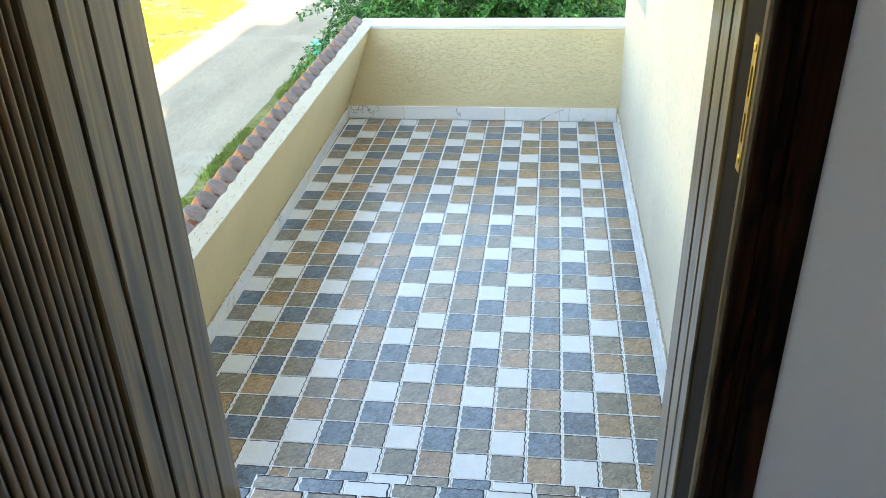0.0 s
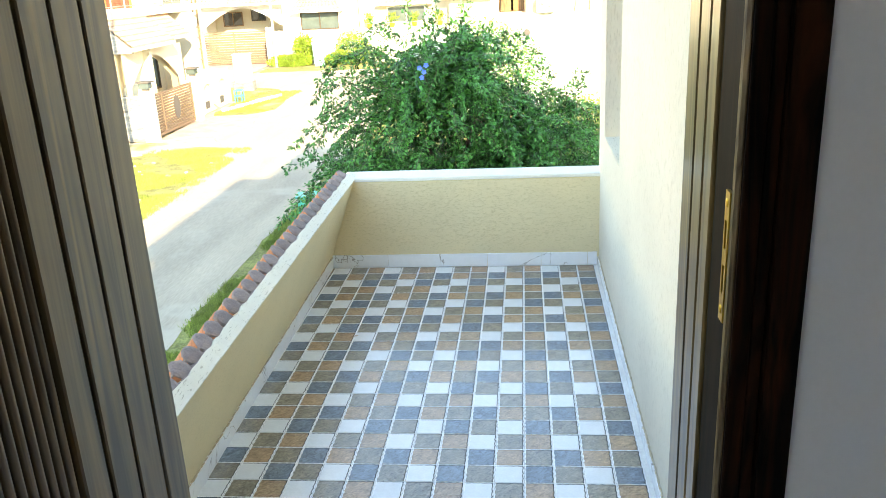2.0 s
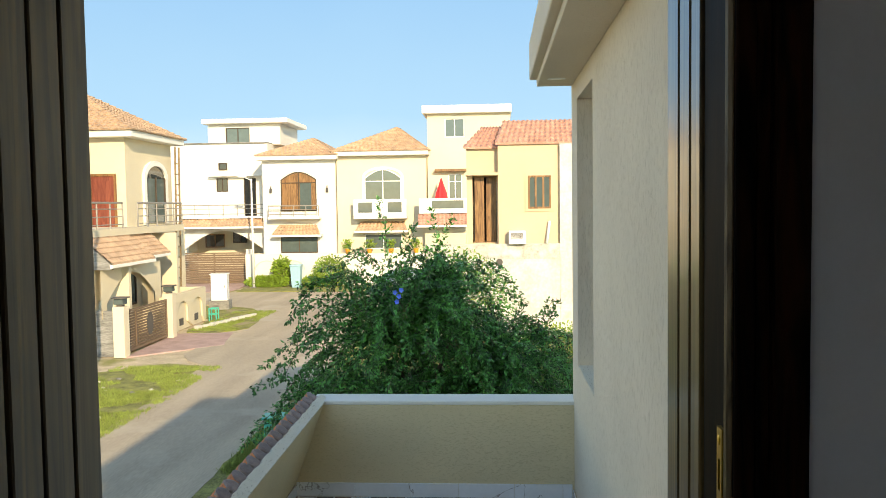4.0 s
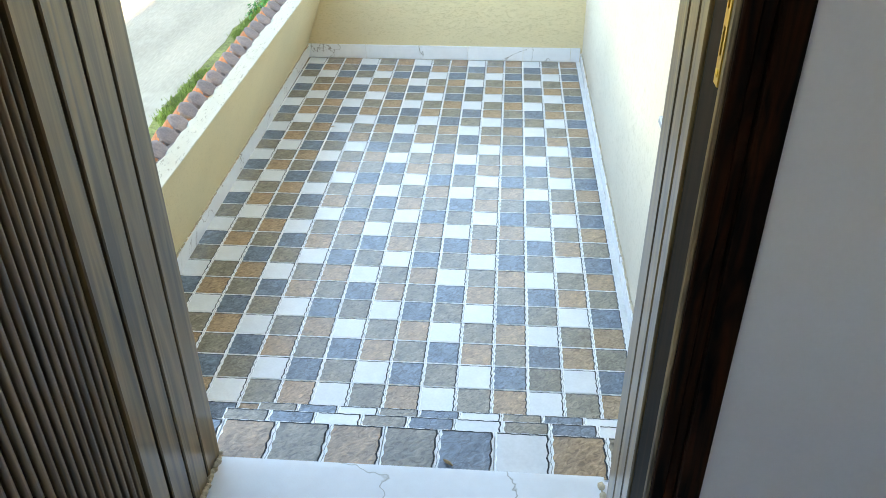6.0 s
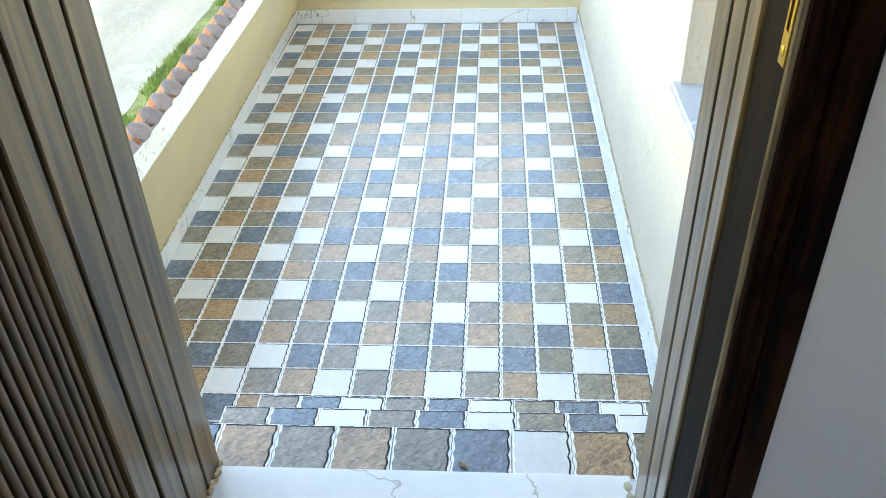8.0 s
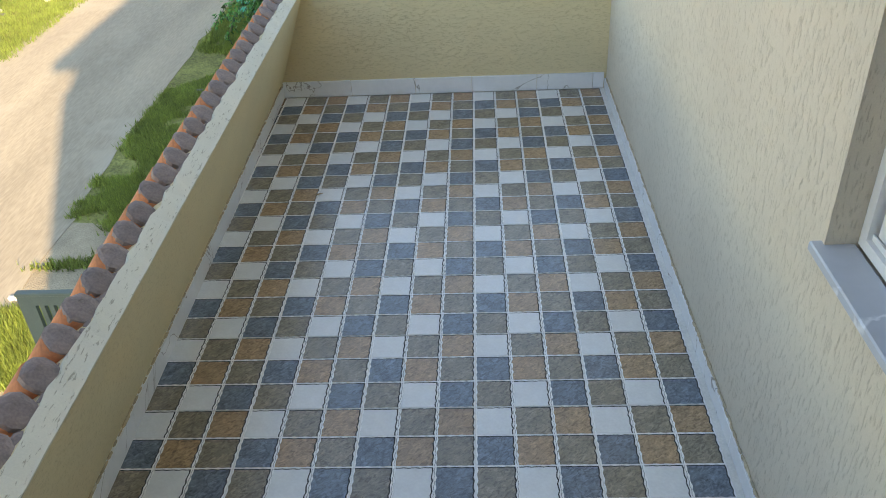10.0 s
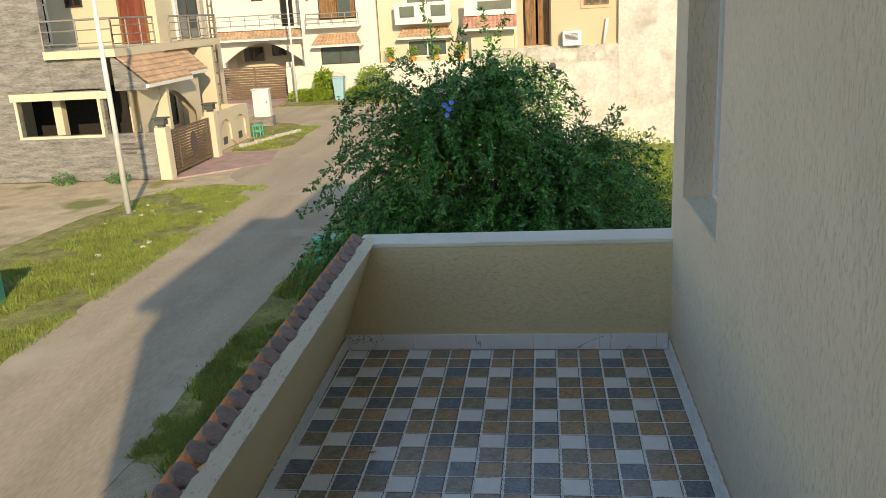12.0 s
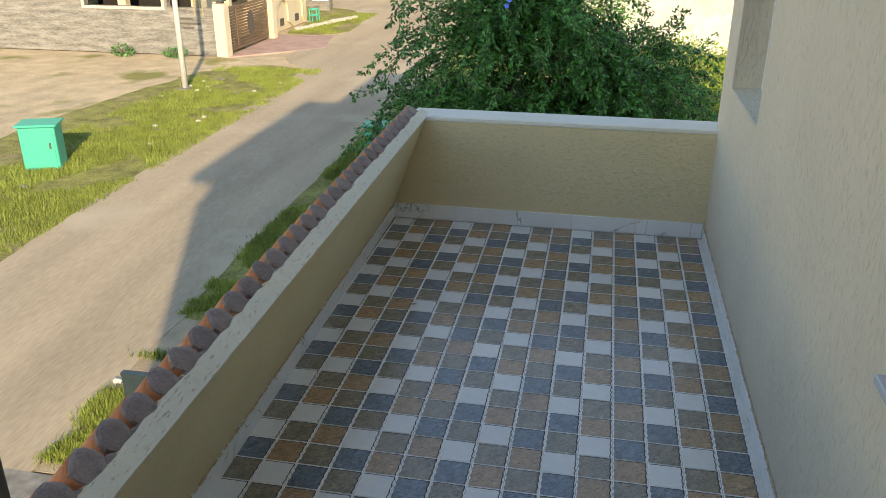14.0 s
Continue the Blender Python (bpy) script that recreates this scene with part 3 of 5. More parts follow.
part("head", slab(DOOR_L - 0.04, DOOR_R + 0.04, -4.965, -4.66, ZT + 0.002, ZT + 0.048), FRAME_WOOD, door)
# strike plate
bm = bmesh.new()
ZS = 1.735
holed(bm, "y", -4.966, -4.947, ZS, ZS + 0.16, DOOR_R - 0.0015, DOOR_R + 0.003, [(-4.960, -4.952, ZS + 0.035, ZS + 0.07), (-4.960, -4.952, ZS + 0.09, ZS + 0.125)])
plate = part("strike_plate", bm, BRASS, door, "brass lock strike plate")
for z in (ZS + 0.014, ZS + 0.146):
    bm = bmesh.new()
    bmesh.ops.create_uvsphere(bm, u_segments=10, v_segments=6, radius=0.006)
    bmesh.ops.transform(bm, matrix=Matrix.Translation((DOOR_R - 0.001, -4.9555, z)) @ Matrix.Diagonal((0.4, 1, 1, 1)), verts=bm.verts)
    part("screw", bm, BRASS, plate)
# the leaf, turned into the room
bm = slab(DOOR_L - 0.044, DOOR_L - 0.002, -4.905, -4.842, ROOM_Z + 0.008, ZT - 0.01, 0.003)
leaf = part("leaf", bm, FRAME_WOOD, door, "open door leaf with a fluted face")
# near-black sheet colours in the shade between the flutes
part("backing", slab(DOOR_L - 0.040, DOOR_L - 0.020, -5.70, -4.906, ROOM_Z + 0.008, ZT - 0.01), DARK_WOOD_GAP_SHADE, leaf)
for i in range(37):
    y = -4.918 - 0.0212 * i
    bm = rod(bmesh.new(), (DOOR_L - 0.015, y, ROOM_Z + 0.012), (DOOR_L - 0.015, y, ZT - 0.014), 0.0072, sides=10)
    part("flute", bm, FLUTE_WOOD, leaf, smooth=True)


# ---- windows of the house wall ----
def sliding_window(name, opening, depth, label, glass_mat):
    y0, y1, z0, z1 = opening
    w = tagged(new(name), label, "window", kind="structure")
    x = X_WALL + depth
    bm = holed(bmesh.new(), "y", y0 + 0.002, y1 - 0.002, z0 + 0.002, z1 - 0.002, x, x + 0.06, [(y0 + 0.034, y1 - 0.034, z0 + 0.03, z1 - 0.03)])
    part("window_frame", bm, WHITE_METAL, w, "white aluminium frame")
    for k in range(2):
        z = x + 0.012 + 0.024 * k
        part("track", slab(z, z + 0.004, y0 + 0.034, y1 - 0.034, z0 + 0.031, z0 + 0.046), WHITE_METAL, w)
    mid = (y0 + y1) / 2
    for a, b, o in ((mid - 0.03, y1 - 0.046, 0.018), (y0 + 0.046, mid + 0.03, 0.042)):
        bm = holed(bmesh.new(), "y", a, b, z0 + 0.048, z1 - 0.04, x + o, x + o + 0.016, [(a + 0.055, b - 0.055, z0 + 0.105, z1 - 0.1)])
        sash = part("sash", bm, WHITE_METAL, w)
        part("pane", slab(x + o + 0.006, x + o + 0.010, a + 0.056, b - 0.056, z0 + 0.106, z1 - 0.101), glass_mat, sash)
        part("gasket", holed(bmesh.new(), "y", a + 0.050, b - 0.050, z0 + 0.100, z1 - 0.096, x + o - 0.0015, x + o + 0.0, [(a + 0.056, b - 0.056, z0 + 0.106, z1 - 0.102)]), DARK, sash)
    return w


w1 = sliding_window("window_1", (WIN[0], WIN[1], WIN[2] + 0.012, WIN[3]), 0.075, "white aluminium sliding window with dark glass", GLASS_DARK)
part("window_sill", slab(X_WALL - 0.028, X_WALL + 0.074, WIN[0] - 0.03, WIN[1] + 0.022, WIN[2] - 0.016, WIN[2] + 0.010, 0.004), SILL_MARBLE, w1, "grey marble sill")
w2 = sliding_window("window_2", NICHE, 0.155, "tall white window set deep in the wall", GLASS_DARK)
part("window_sill", slab(X_WALL + 0.004, X_WALL + 0.153, NICHE[0] + 0.001, NICHE[1] - 0.001, NICHE[2] - 0.01, NICHE[2] + 0.006), CAP_PAINT, w2)

# ---- roof tiles on the street side of the parapet ----
tiles = thing("parapet_tiles", (0, 0, 0), "terracotta barrel tiles with mortar-filled ends along the parapet", "roof tiles")
LEAN = radians(37)


def barrel(seed):
    """A tapered cover tile; it hangs from the origin down its axis."""
    bm = bmesh.new()
    rng = random.Random(seed)
    n, rings = 12, []
    for z, r in ((0.0, 0.050), (-0.10, 0.052), (-0.26, 0.055)):
        rings.append([(-0.010 + r * 1.0 * math.cos(a) * 1.0, r * math.sin(a), z) for a in np.linspace(0, 2 * math.pi, n, endpoint=False)])
    loft(bm, *rings)
    me = bpy.data.meshes.new("barrel_tile")
    bm.to_mesh(me)
    bm.free()
    me.materials.append(TERRACOTTA)
    me.shade_smooth()
    return me


def plug(seed):
    """The rough mortar stopping in the end of a tile."""
    bm = bmesh.new()
    rng = random.Random(seed)
    n = 13
    outline = [1 + rng.uniform(-0.07, 0.09) for _ in range(n)]
    rings = []
    for z, k in ((-0.012, 0.98), (0.006, 1.03), (0.012, 0.86), (0.017, 0.45)):
        rings.append([(-0.008 + 0.051 * k * o * math.cos(a), 0.051 * k * o * math.sin(a), z + rng.uniform(-0.0015, 0.0015)) for o, a in zip(outline, np.linspace(0, 2 * math.pi, n, endpoint=False))])
    loft(bm, *rings)
    me = bpy.data.meshes.new("mortar_plug")
    bm.to_mesh(me)
    bm.free()
    me.materials.append(MORTAR)
    return me


barrels, plugs = [barrel(i) for i in range(2)], [plug(i) for i in range(6)]
rng = random.Random(12)
PITCH = 0.1275
count = int(4.66 / PITCH)
for i in range(count + 1):
    y = -4.56 + PITCH * i
    x = left_base(y) + 0.145
    m = Matrix.Translation((x, y, 0.730)) @ Euler((rng.uniform(-0.03, 0.03), LEAN + rng.uniform(-0.03, 0.03), 0)).to_matrix().to_4x4()
    ob = new("barrel_tile", barrels[i % 2])
    ob.parent, ob.matrix_basis = tiles, m
    ob = new("mortar_plug", plugs[i % 6])
    ob.parent, ob.matrix_basis = tiles, m @ Euler((0, 0, rng.uniform(-0.5, 0.5))).to_matrix().to_4x4()
bm = bmesh.new()
for i in range(count + 1):
    y = -4.56 + PITCH * (i + 0.5)
    x = left_base(y) + 0.130
    m = Matrix.Translation((x, y, 0.710)) @ Euler((0, LEAN, 0)).to_matrix().to_4x4()
    box(bm, -0.03, 0.0, -0.03, 0.03, -0.26, 0.0, 0.008, m)
part("pan_tiles", bm, TERRACOTTA, tiles)
bm = bmesh.new()
rng = random.Random(8)
for i in range((count + 1) * 4):
    y = -4.6 + PITCH * i / 4
    x = left_base(y) + 0.164
    r = bmesh.ops.create_icosphere(bm, subdivisions=1, radius=1)
    bmesh.ops.transform(bm, matrix=Matrix.Translation((x + rng.uniform(-0.008, 0.006), y, 0.716 + rng.uniform(-0.008, 0.004))) @ Matrix.Diagonal((rng.uniform(0.012, 0.022), rng.uniform(0.016, 0.028), rng.uniform(0.008, 0.015), 1)), verts=r["verts"])
part("mortar_bed", bm, MORTAR, tiles)

# mortar left along the skirting and the jambs
def smear(name, spots, seed, label, parent):
    bm = bmesh.new()
    r = random.Random(seed)
    for p, s in spots:
        q = bmesh.ops.create_icosphere(bm, subdivisions=1, radius=1)
        bmesh.ops.transform(bm, matrix=Matrix.Translation(Vector(p) + Vector((r.uniform(-1, 1) * 0.002, 0, r.uniform(-1, 1) * 0.003))) @ Matrix.Diagonal((*[v * r.uniform(0.6, 1.4) for v in s], 1)), verts=q["verts"])
    return part(name, bm, CRUST, parent, label)


CRUST = material("old_mortar", (0.50, 0.41, 0.29), rough=0.95, spread=0.3, grain=20, fine=90, bump=0.5)
smear("mortar_line", [((X_WALL - 0.004, -3.9 + 0.033 * i, 0.068), (0.006, 0.026, 0.006)) for i in range(118)], 1, "cracked brown mortar line", wall_right)
smear("mortar_line", [((left_base(y) + 0.019, y, 0.103), (0.006, 0.03, 0.004)) for y in np.arange(-4.5, 0.0, 0.05)], 2, "cracked brown mortar line", wall_street)
smear("mortar_line", [((DOOR_L + 0.002, -4.60 - 0.012 * i, ROOM_Z + 0.002), (0.008, 0.011, 0.007)) for i in range(26)], 3, "rough mortar at the jamb", door)
smear("mortar_line", [((DOOR_R - 0.004, -4.62 - 0.014 * i, ROOM_Z - 0.002), (0.008, 0.012, 0.006)) for i in range(20)], 4, "rough mortar at the jamb", door)


def debris(place, turn, size, seed):
    d = thing("dry_leaf", place, "small curled dry brown leaf on the tiles", "leaf")
    r = random.Random(seed)
    bm = bmesh.new()
    loft(bm, *[[(size * (k - 1.5) * 0.6, size * w * c, size * (0.12 + 0.18 * w * abs(c) + h)) for c, h in ((-1, 0), (0, 0.12), (1, 0), (0, -0.06))] for k, w in ((0, 0.08), (1, 0.3), (2, 0.34), (3, 0.06))])
    part("blade", bm, DRY, d)
    d.rotation_euler.z = turn
    return d


DRY = material("dry_leaf", (0.30, 0.19, 0.09), rough=0.8, spread=0.3, grain=40)
debris((1.372, -4.587, 0.664), 2.5, 0.016, 1)
debris((0.405, -1.27, 0.001), 0.4, 0.022, 2)
debris((1.245, -4.42, 0.446), 1.1, 0.008, 3)


# ---- ground, road ----
bm = bmesh.new()
arc = [(700 * math.sin(a), 700 * math.cos(a)) for a in np.linspace(-1.1, 1.1, 25)]
lo, hi = [bm.verts.new((x, y, -30)) for x, y in arc], [bm.verts.new((x, y, 300)) for x, y in arc]
for i in range(24):
    bm.faces.new((lo[i], lo[i + 1], hi[i + 1], hi[i]))
structure("backdrop", bm, SKY_FAR, "pale blue afternoon sky with faint low cloud", "sky")
bm = bmesh.new()
bmesh.ops.create_grid(bm, x_segments=2, y_segments=2, size=1500)
bmesh.ops.translate(bm, verts=bm.verts, vec=(0, 0, GROUND_Z - 0.03))
structure("ground", bm, EARTH, "dry sandy ground with patches of grass", "ground")


def patch(name, points, z, mat, label, category, thick=0.03, rough=0.22):
    edge = []
    for (x0, y0), (x1, y1) in zip(points, points[1:] + points[:1]):
        n = max(1, min(60, int(math.hypot(x1 - x0, y1 - y0) / 0.4)))
        for i in range(n):
            p = Vector((x0 + (x1 - x0) * i / n, y0 + (y1 - y0) * i / n, 0))
            edge.append((p.x + rough * (noise.noise(p * 1.3) + 0.5 * noise.noise(p * 4.1)), p.y + 0.5 * rough * noise.noise(p * 1.7 + Vector((9, 0, 0)))))
    return structure(name, prism(bmesh.new(), edge, GROUND_Z - thick, GROUND_Z + z), mat, label, category)


patch("road", [(-3.6, -30), (-3.6, 1), (-3.85, 6), (-3.95, 13), (-3.6, 33), (-3.0, 35.5), (30, 35.5), (30, 41.8), (-60, 41.8), (-60, 35.8), (-13.0, 35.6), (-10.6, 34.0), (-9.5, 31.3), (-9.0, 29.2), (-8.9, 26.5), (-9.3, 25.9), (-9.4, 21.6), (-8.7, 20.3), (-8.0, 19.5), (-7.6, 14.5), (-7.45, 10), (-7.2, 4), (-7.1, -30)], 0.012, ASPHALT, "pale dusty asphalt lane that bends at the end", "road", rough=0.1)
patch("verge_left", [(-6.7, -12), (-6.8, 4), (-7.0, 10), (-7.2, 14.5), (-7.7, 19.4), (-9.3, 19.9), (-11.0, 18.4), (-11.6, 14.2), (-11.9, 9.0), (-13.0, -12)], 0.006, TURF, "rough green grass verge with bare patches", "grass")
patch("verge_right", [(-4.0, 3.3), (-4.2, 6), (-4.4, 13), (-4.1, 32), (6, 24.8), (6, 0.3), (-2.4, 0.3), (-2.4, 3.0)], 0.006, TURF, "grass strip along the lane and the empty plot", "grass")
patch("verge_corner", [(-8.7, 28.0), (-9.1, 31.2), (-10.3, 34.3), (-13.0, 35.9), (-13.6, 31.0), (-11.6, 30.5), (-11.2, 26.4), (-10.0, 26.2)], 0.008, TURF, "grass corner beside the driveway", "grass")
patch("lawn", [(-14.3, 42.2), (6, 42.2), (6, 46.0), (-14.3, 46.0)], 0.01, TURF, "strip of lawn before the far houses", "grass")
GRAVEL = material("gravelly_earth", (0.42, 0.34, 0.235), rough=0.95, spread=0.25, grain=3, fine=55, bump=0.9, depth=0.02)
patch("gravel_strip", [(-4.1, 0.25), (-4.1, 3.6), (-2.2, 3.4), (-2.2, 0.25)], 0.004, GRAVEL, "pale gravelly earth beside the street gate", "ground")
patch("pavement", [(-3.9, -12), (-3.9, 0.2), (-0.8, 0.2), (-0.8, -12)], 0.014, CEMENT, "grey cement apron before the house", "pavement", rough=0.05)
drive = patch("driveway", [(-8.6, 23.4), (-11.2, 20.9), (-11.5, 26.0), (-9.2, 26.3)], 0.02, PINK_PAVE, "pinkish paved driveway before the gate", "driveway", rough=0.05)
patch("forecourt", [(-19.6, 41.9), (-14.6, 41.9), (-15.0, 48.0), (-19.8, 48.0)], 0.012, PINK_PAVE, "pinkish paved forecourt", "driveway")


# ---- houses ----
def window(house, x0, x1, z0, z1, y, mat=BRONZE, pane=GLASS_GREY, mullions=1, arch=0.0, bars=0, name="window", depth=0.12):
    """A window on a wall that faces -y: frame, mullions, panes; arch: the rise of a curved head."""
    n = 10
    top = [(x0 + (x1 - x0) * i / n, z1 - arch + arch * math.sin(math.pi * i / n)) for i in range(n + 1)] if arch else [(x0, z1), (x1, z1)]
    outer = [(x1, z0), (x0, z0)] + top
    f = 0.07
    cx, cz = (x0 + x1) / 2, (z0 + z1) / 2
    inner = [(cx + (x - cx) * (1 - 2 * f / (x1 - x0)), cz + (z - cz) * (1 - 2 * f / (z1 - z0))) for x, z in outer]
    bm = bmesh.new()
    k = len(outer)
    rings = [[bm.verts.new((x, yy, z)) for x, z in pts] for yy, pts in ((y, outer), (y - 0.05, outer), (y - 0.05, inner), (y, inner))]
    for a, b in zip(rings, rings[1:] + rings[:1]):
        for i in range(k):
            bm.faces.new((a[i], a[(i + 1) % k], b[(i + 1) % k], b[i]))
    bmesh.ops.recalc_face_normals(bm, faces=bm.faces)
    w = part(name, bm, mat, house)
    bm = loft(bmesh.new(), [(x, y - 0.022, z) for x, z in inner], [(x, y - 0.012, z) for x, z in inner])
    part("pane", bm, pane, w)
    for i in range(mullions):
        x = x0 + (x1 - x0) * (i + 1) / (mullions + 1)
        part("mullion", slab(x - 0.035, x + 0.035, y - 0.045, y - 0.014, z0 + f, z1 - f), mat, w)
    for i in range(bars):
        z = z0 + (z1 - z0) * (i + 1) / (bars + 1) if bars > 1 else z0 + (z1 - z0) * 0.72
        part("mullion", slab(x0 + f, x1 - f, y - 0.048, y - 0.016, z - 0.03, z + 0.03), mat, w)
    return w


def clay_roof(house, corners, ridge, mat, pitch=0.3, name="roof"):
    """A hipped roof over four eave corners, with courses of raised clay tiles on each slope."""
    bm = bmesh.new()
    c = [Vector(p) for p in corners]
    r = [Vector(p) for p in ridge]
    slopes = ((c[0], c[1], r[1], r[0]), (c[1], c[2], r[1], r[1]), (c[2], c[3], r[0], r[1]), (c[3], c[0], r[0], r[0]))
    for a, b, d, e in slopes:
        nrm = (b - a).cross(e - a).normalized()
        rows = max(3, int((e - a).length / pitch))
        for i in range(rows):
            f0, f1 = i / rows, (i + 1) / rows
            p0, p1, q0, q1 = a.lerp(e, f0), b.lerp(d, f0), a.lerp(e, f1), b.lerp(d, f1)
            cols = max(1, int((p1 - p0).length / 0.26))
            for j in range(cols):
                g0, g1 = j / cols, (j + 1) / cols
                s0, s1, t0, t1 = p0.lerp(p1, g0), p0.lerp(p1, g1), q0.lerp(q1, g0), q0.lerp(q1, g1)
                m0, m1 = (s0 + s1) / 2 + nrm * 0.085, (t0 + t1) / 2 + nrm * 0.035
                vs = [bm.verts.new(p) for p in (s0 + nrm * 0.02, m0, s1 + nrm * 0.02, t1, m1, t0, s0 - nrm * 0.02, s1 - nrm * 0.02)]
                bm.faces.new((vs[0], vs[1], vs[4], vs[5])), bm.faces.new((vs[1], vs[2], vs[3], vs[4])), bm.faces.new((vs[6], vs[7], vs[2], vs[1], vs[0]))
    return part(name, bm, mat, house)


def awning(house, x0, x1, y, z0, z1, out, mat, inset=0.0):
    """A small lean-to of clay tiles on a wall that faces -y."""
    bm = bmesh.new()
    rows, cols = max(2, int((z1 - z0) / 0.17)), max(4, int((x1 - x0) / 0.24))
    for i in range(rows):
        f0, f1 = i / rows, (i + 1) / rows
        za, zb, ya, yb = z0 + (z1 - z0) * f0, z0 + (z1 - z0) * f1, y - out * (1 - f0), y - out * (1 - f1)
        l0, r0, l1, r1 = x0 + inset * f0, x1 - inset * f0, x0 + inset * f1, x1 - inset * f1
        for j in range(cols):
            a, b = j / cols, (j + 1) / cols
            s0, s1, t0, t1 = l0 + (r0 - l0) * a, l0 + (r0 - l0) * b, l1 + (r1 - l1) * a, l1 + (r1 - l1) * b
            vs = [bm.verts.new(p) for p in ((s0, ya, za + 0.03), ((s0 + s1) / 2, ya - 0.04, za + 0.09), (s1, ya, za + 0.03), (t1, yb, zb), ((t0 + t1) / 2, yb - 0.02, zb + 0.03), (t0, yb, zb), (s0, ya, za - 0.02), (s1, ya, za - 0.02))]
            bm.faces.new((vs[0], vs[1], vs[4], vs[5])), bm.faces.new((vs[1], vs[2], vs[3], vs[4])), bm.faces.new((vs[6], vs[7], vs[2], vs[1], vs[0]))
    ob = part("awning", bm, mat, house)
    part("awning_slab", slab(x0 - 0.05, x1 + 0.05, y - out - 0.04, y, z0 - 0.16, z0 - 0.03), TRIM_WHITE, ob)
    return ob


def railing(house, a, b, h, mat=RAIL_GREY, rails=3, posts=6, r=0.03):
    a, b = Vector(a), Vector(b)
    ob = part("railing", rod(bmesh.new(), a + Vector((0, 0, h)), b + Vector((0, 0, h)), r * 1.2, sides=6), mat, house)
    for i in range(rails):
        z = Vector((0, 0, h * (i + 0.5) / (rails + 0.3)))
        part("rail", rod(bmesh.new(), a + z, b + z, r * 0.7, sides=5), mat, ob)
    for i in range(posts):
        p = a.lerp(b, i / (posts - 1))
        part("post", rod(bmesh.new(), p, p + Vector((0, 0, h)), r, sides=6), mat, ob)
    return ob


def gate(house, x0, x1, y, z0, z1, mat, slats=11, name="gate"):
    g = part(name, holed(bmesh.new(), "x", x0, x1, z0, z1, y - 0.03, y + 0.03, [(x0 + 0.08, (x0 + x1) / 2 - 0.05, z0 + 0.08, z1 - 0.08), ((x0 + x1) / 2 + 0.05, x1 - 0.08, z0 + 0.08, z1 - 0.08)]), mat, house)
    for i in range(slats):
        a, b = z0 + 0.1 + (z1 - z0 - 0.2) * i / slats, z0 + 0.1 + (z1 - z0 - 0.2) * (i + 0.86) / slats
        part("slat", slab(x0 + 0.06, x1 - 0.06, y - 0.02, y + 0.015, a, b), mat, g)
    return g


Y0 = 47.5

# white house with the garage
h = thing("house", (-16.8, Y0, GROUND_Z), "white two-storey house with a roof room and an arched garage", "house")
h.location = (0, 0, 0)
part("wall", holed(bmesh.new(), "x", -19.6, -13.9, 1.5, 6.54, Y0 + 1.2, Y0 + 8, [(-17.5, -16.7, 3.27, 4.21), (-15.6, -14.75, 1.55, 4.2)]), HOUSE_WHITE, h)
part("wall", slab(-23.0, -19.61, Y0 + 1.3, Y0 + 8, GROUND_Z, 6.54), HOUSE_WHITE, h)
part("wall", slab(-19.6, -13.9, Y0 + 3.0, Y0 + 8, GROUND_Z, 1.48), HOUSE_CREAM, h, "cream back of the garage")
bm = bmesh.new()
n = 16
pts = [(-19.6, 1.48), (-19.6, -0.9), (-19.35, -0.9)] + [(-19.35 + 5.3 * i / n, -0.55 + 1.2 * math.sin(math.pi * i / n)) for i in range(n + 1)] + [(-14.05, -0.9), (-13.9, -0.9), (-13.9, 1.48)]
for yy in (Y0, Y0 + 0.25):
    bm.faces.new([bm.verts.new((x, yy, z)) for x, z in pts])
part("arch", bm, HOUSE_WHITE, h)
part("pier", slab(-15.15, -14.75, Y0 - 0.2, Y0 + 0.3, GROUND_Z, -0.6, 0.02), HOUSE_WHITE, h)
part("wall", slab(-14.75, -13.7, Y0 - 0.02, Y0 + 3, GROUND_Z, -0.9), HOUSE_WHITE, h)
part("balcony_slab", slab(-19.7, -13.6, Y0 - 0.3, Y0 + 1.2, 1.48, 1.62), TRIM_WHITE, h)
awning(h, -19.6, -13.4, Y0 - 0.05, 0.98, 1.5, 0.7, ROOF_CLAY)
railing(h, (-19.5, Y0 - 0.2, 1.62), (-13.7, Y0 - 0.2, 1.62), 0.75, rails=2, posts=7, r=0.025)
gate(h, -19.5, -15.2, Y0 - 0.05, GROUND_Z + 0.05, -0.8, GATE_BROWN, 12)
part("wall", holed(bmesh.new(), "x", -18.45, -13.35, 6.54, 8.0, Y0 + 2.5, Y0 + 7.5, [(-17.2, -15.5, 6.55, 7.75)]), HOUSE_WHITE, h, "roof room")
part("roof", slab(-18.75, -12.7, Y0 + 2.0, Y0 + 7.8, 8.0, 8.32, 0.03), TRIM_WHITE, h)
part("roof", slab(-19.7, -13.9, Y0 + 1.1, Y0 + 8, 6.54, 6.62), CEMENT, h)
window(h, -17.2, -15.5, 6.55, 7.75, Y0 + 2.62, BRONZE, GLASS_GREY, 1)
window(h, -17.5, -16.7, 3.27, 4.21, Y0 + 1.3, BRONZE, GLASS_DARK, 1)
window(h, -15.6, -14.75, 1.6, 4.2, Y0 + 1.3, BRONZE, GLASS_DARK, 1)
window(h, -17.3, -16.7, 4.75, 5.25, Y0 + 1.18, BRONZE, GLASS_DARK, 0)
part("sunshade", slab(-17.9, -14.2, Y0 + 0.7, Y0 + 1.2, 4.32, 4.44), TRIM_WHITE, h)
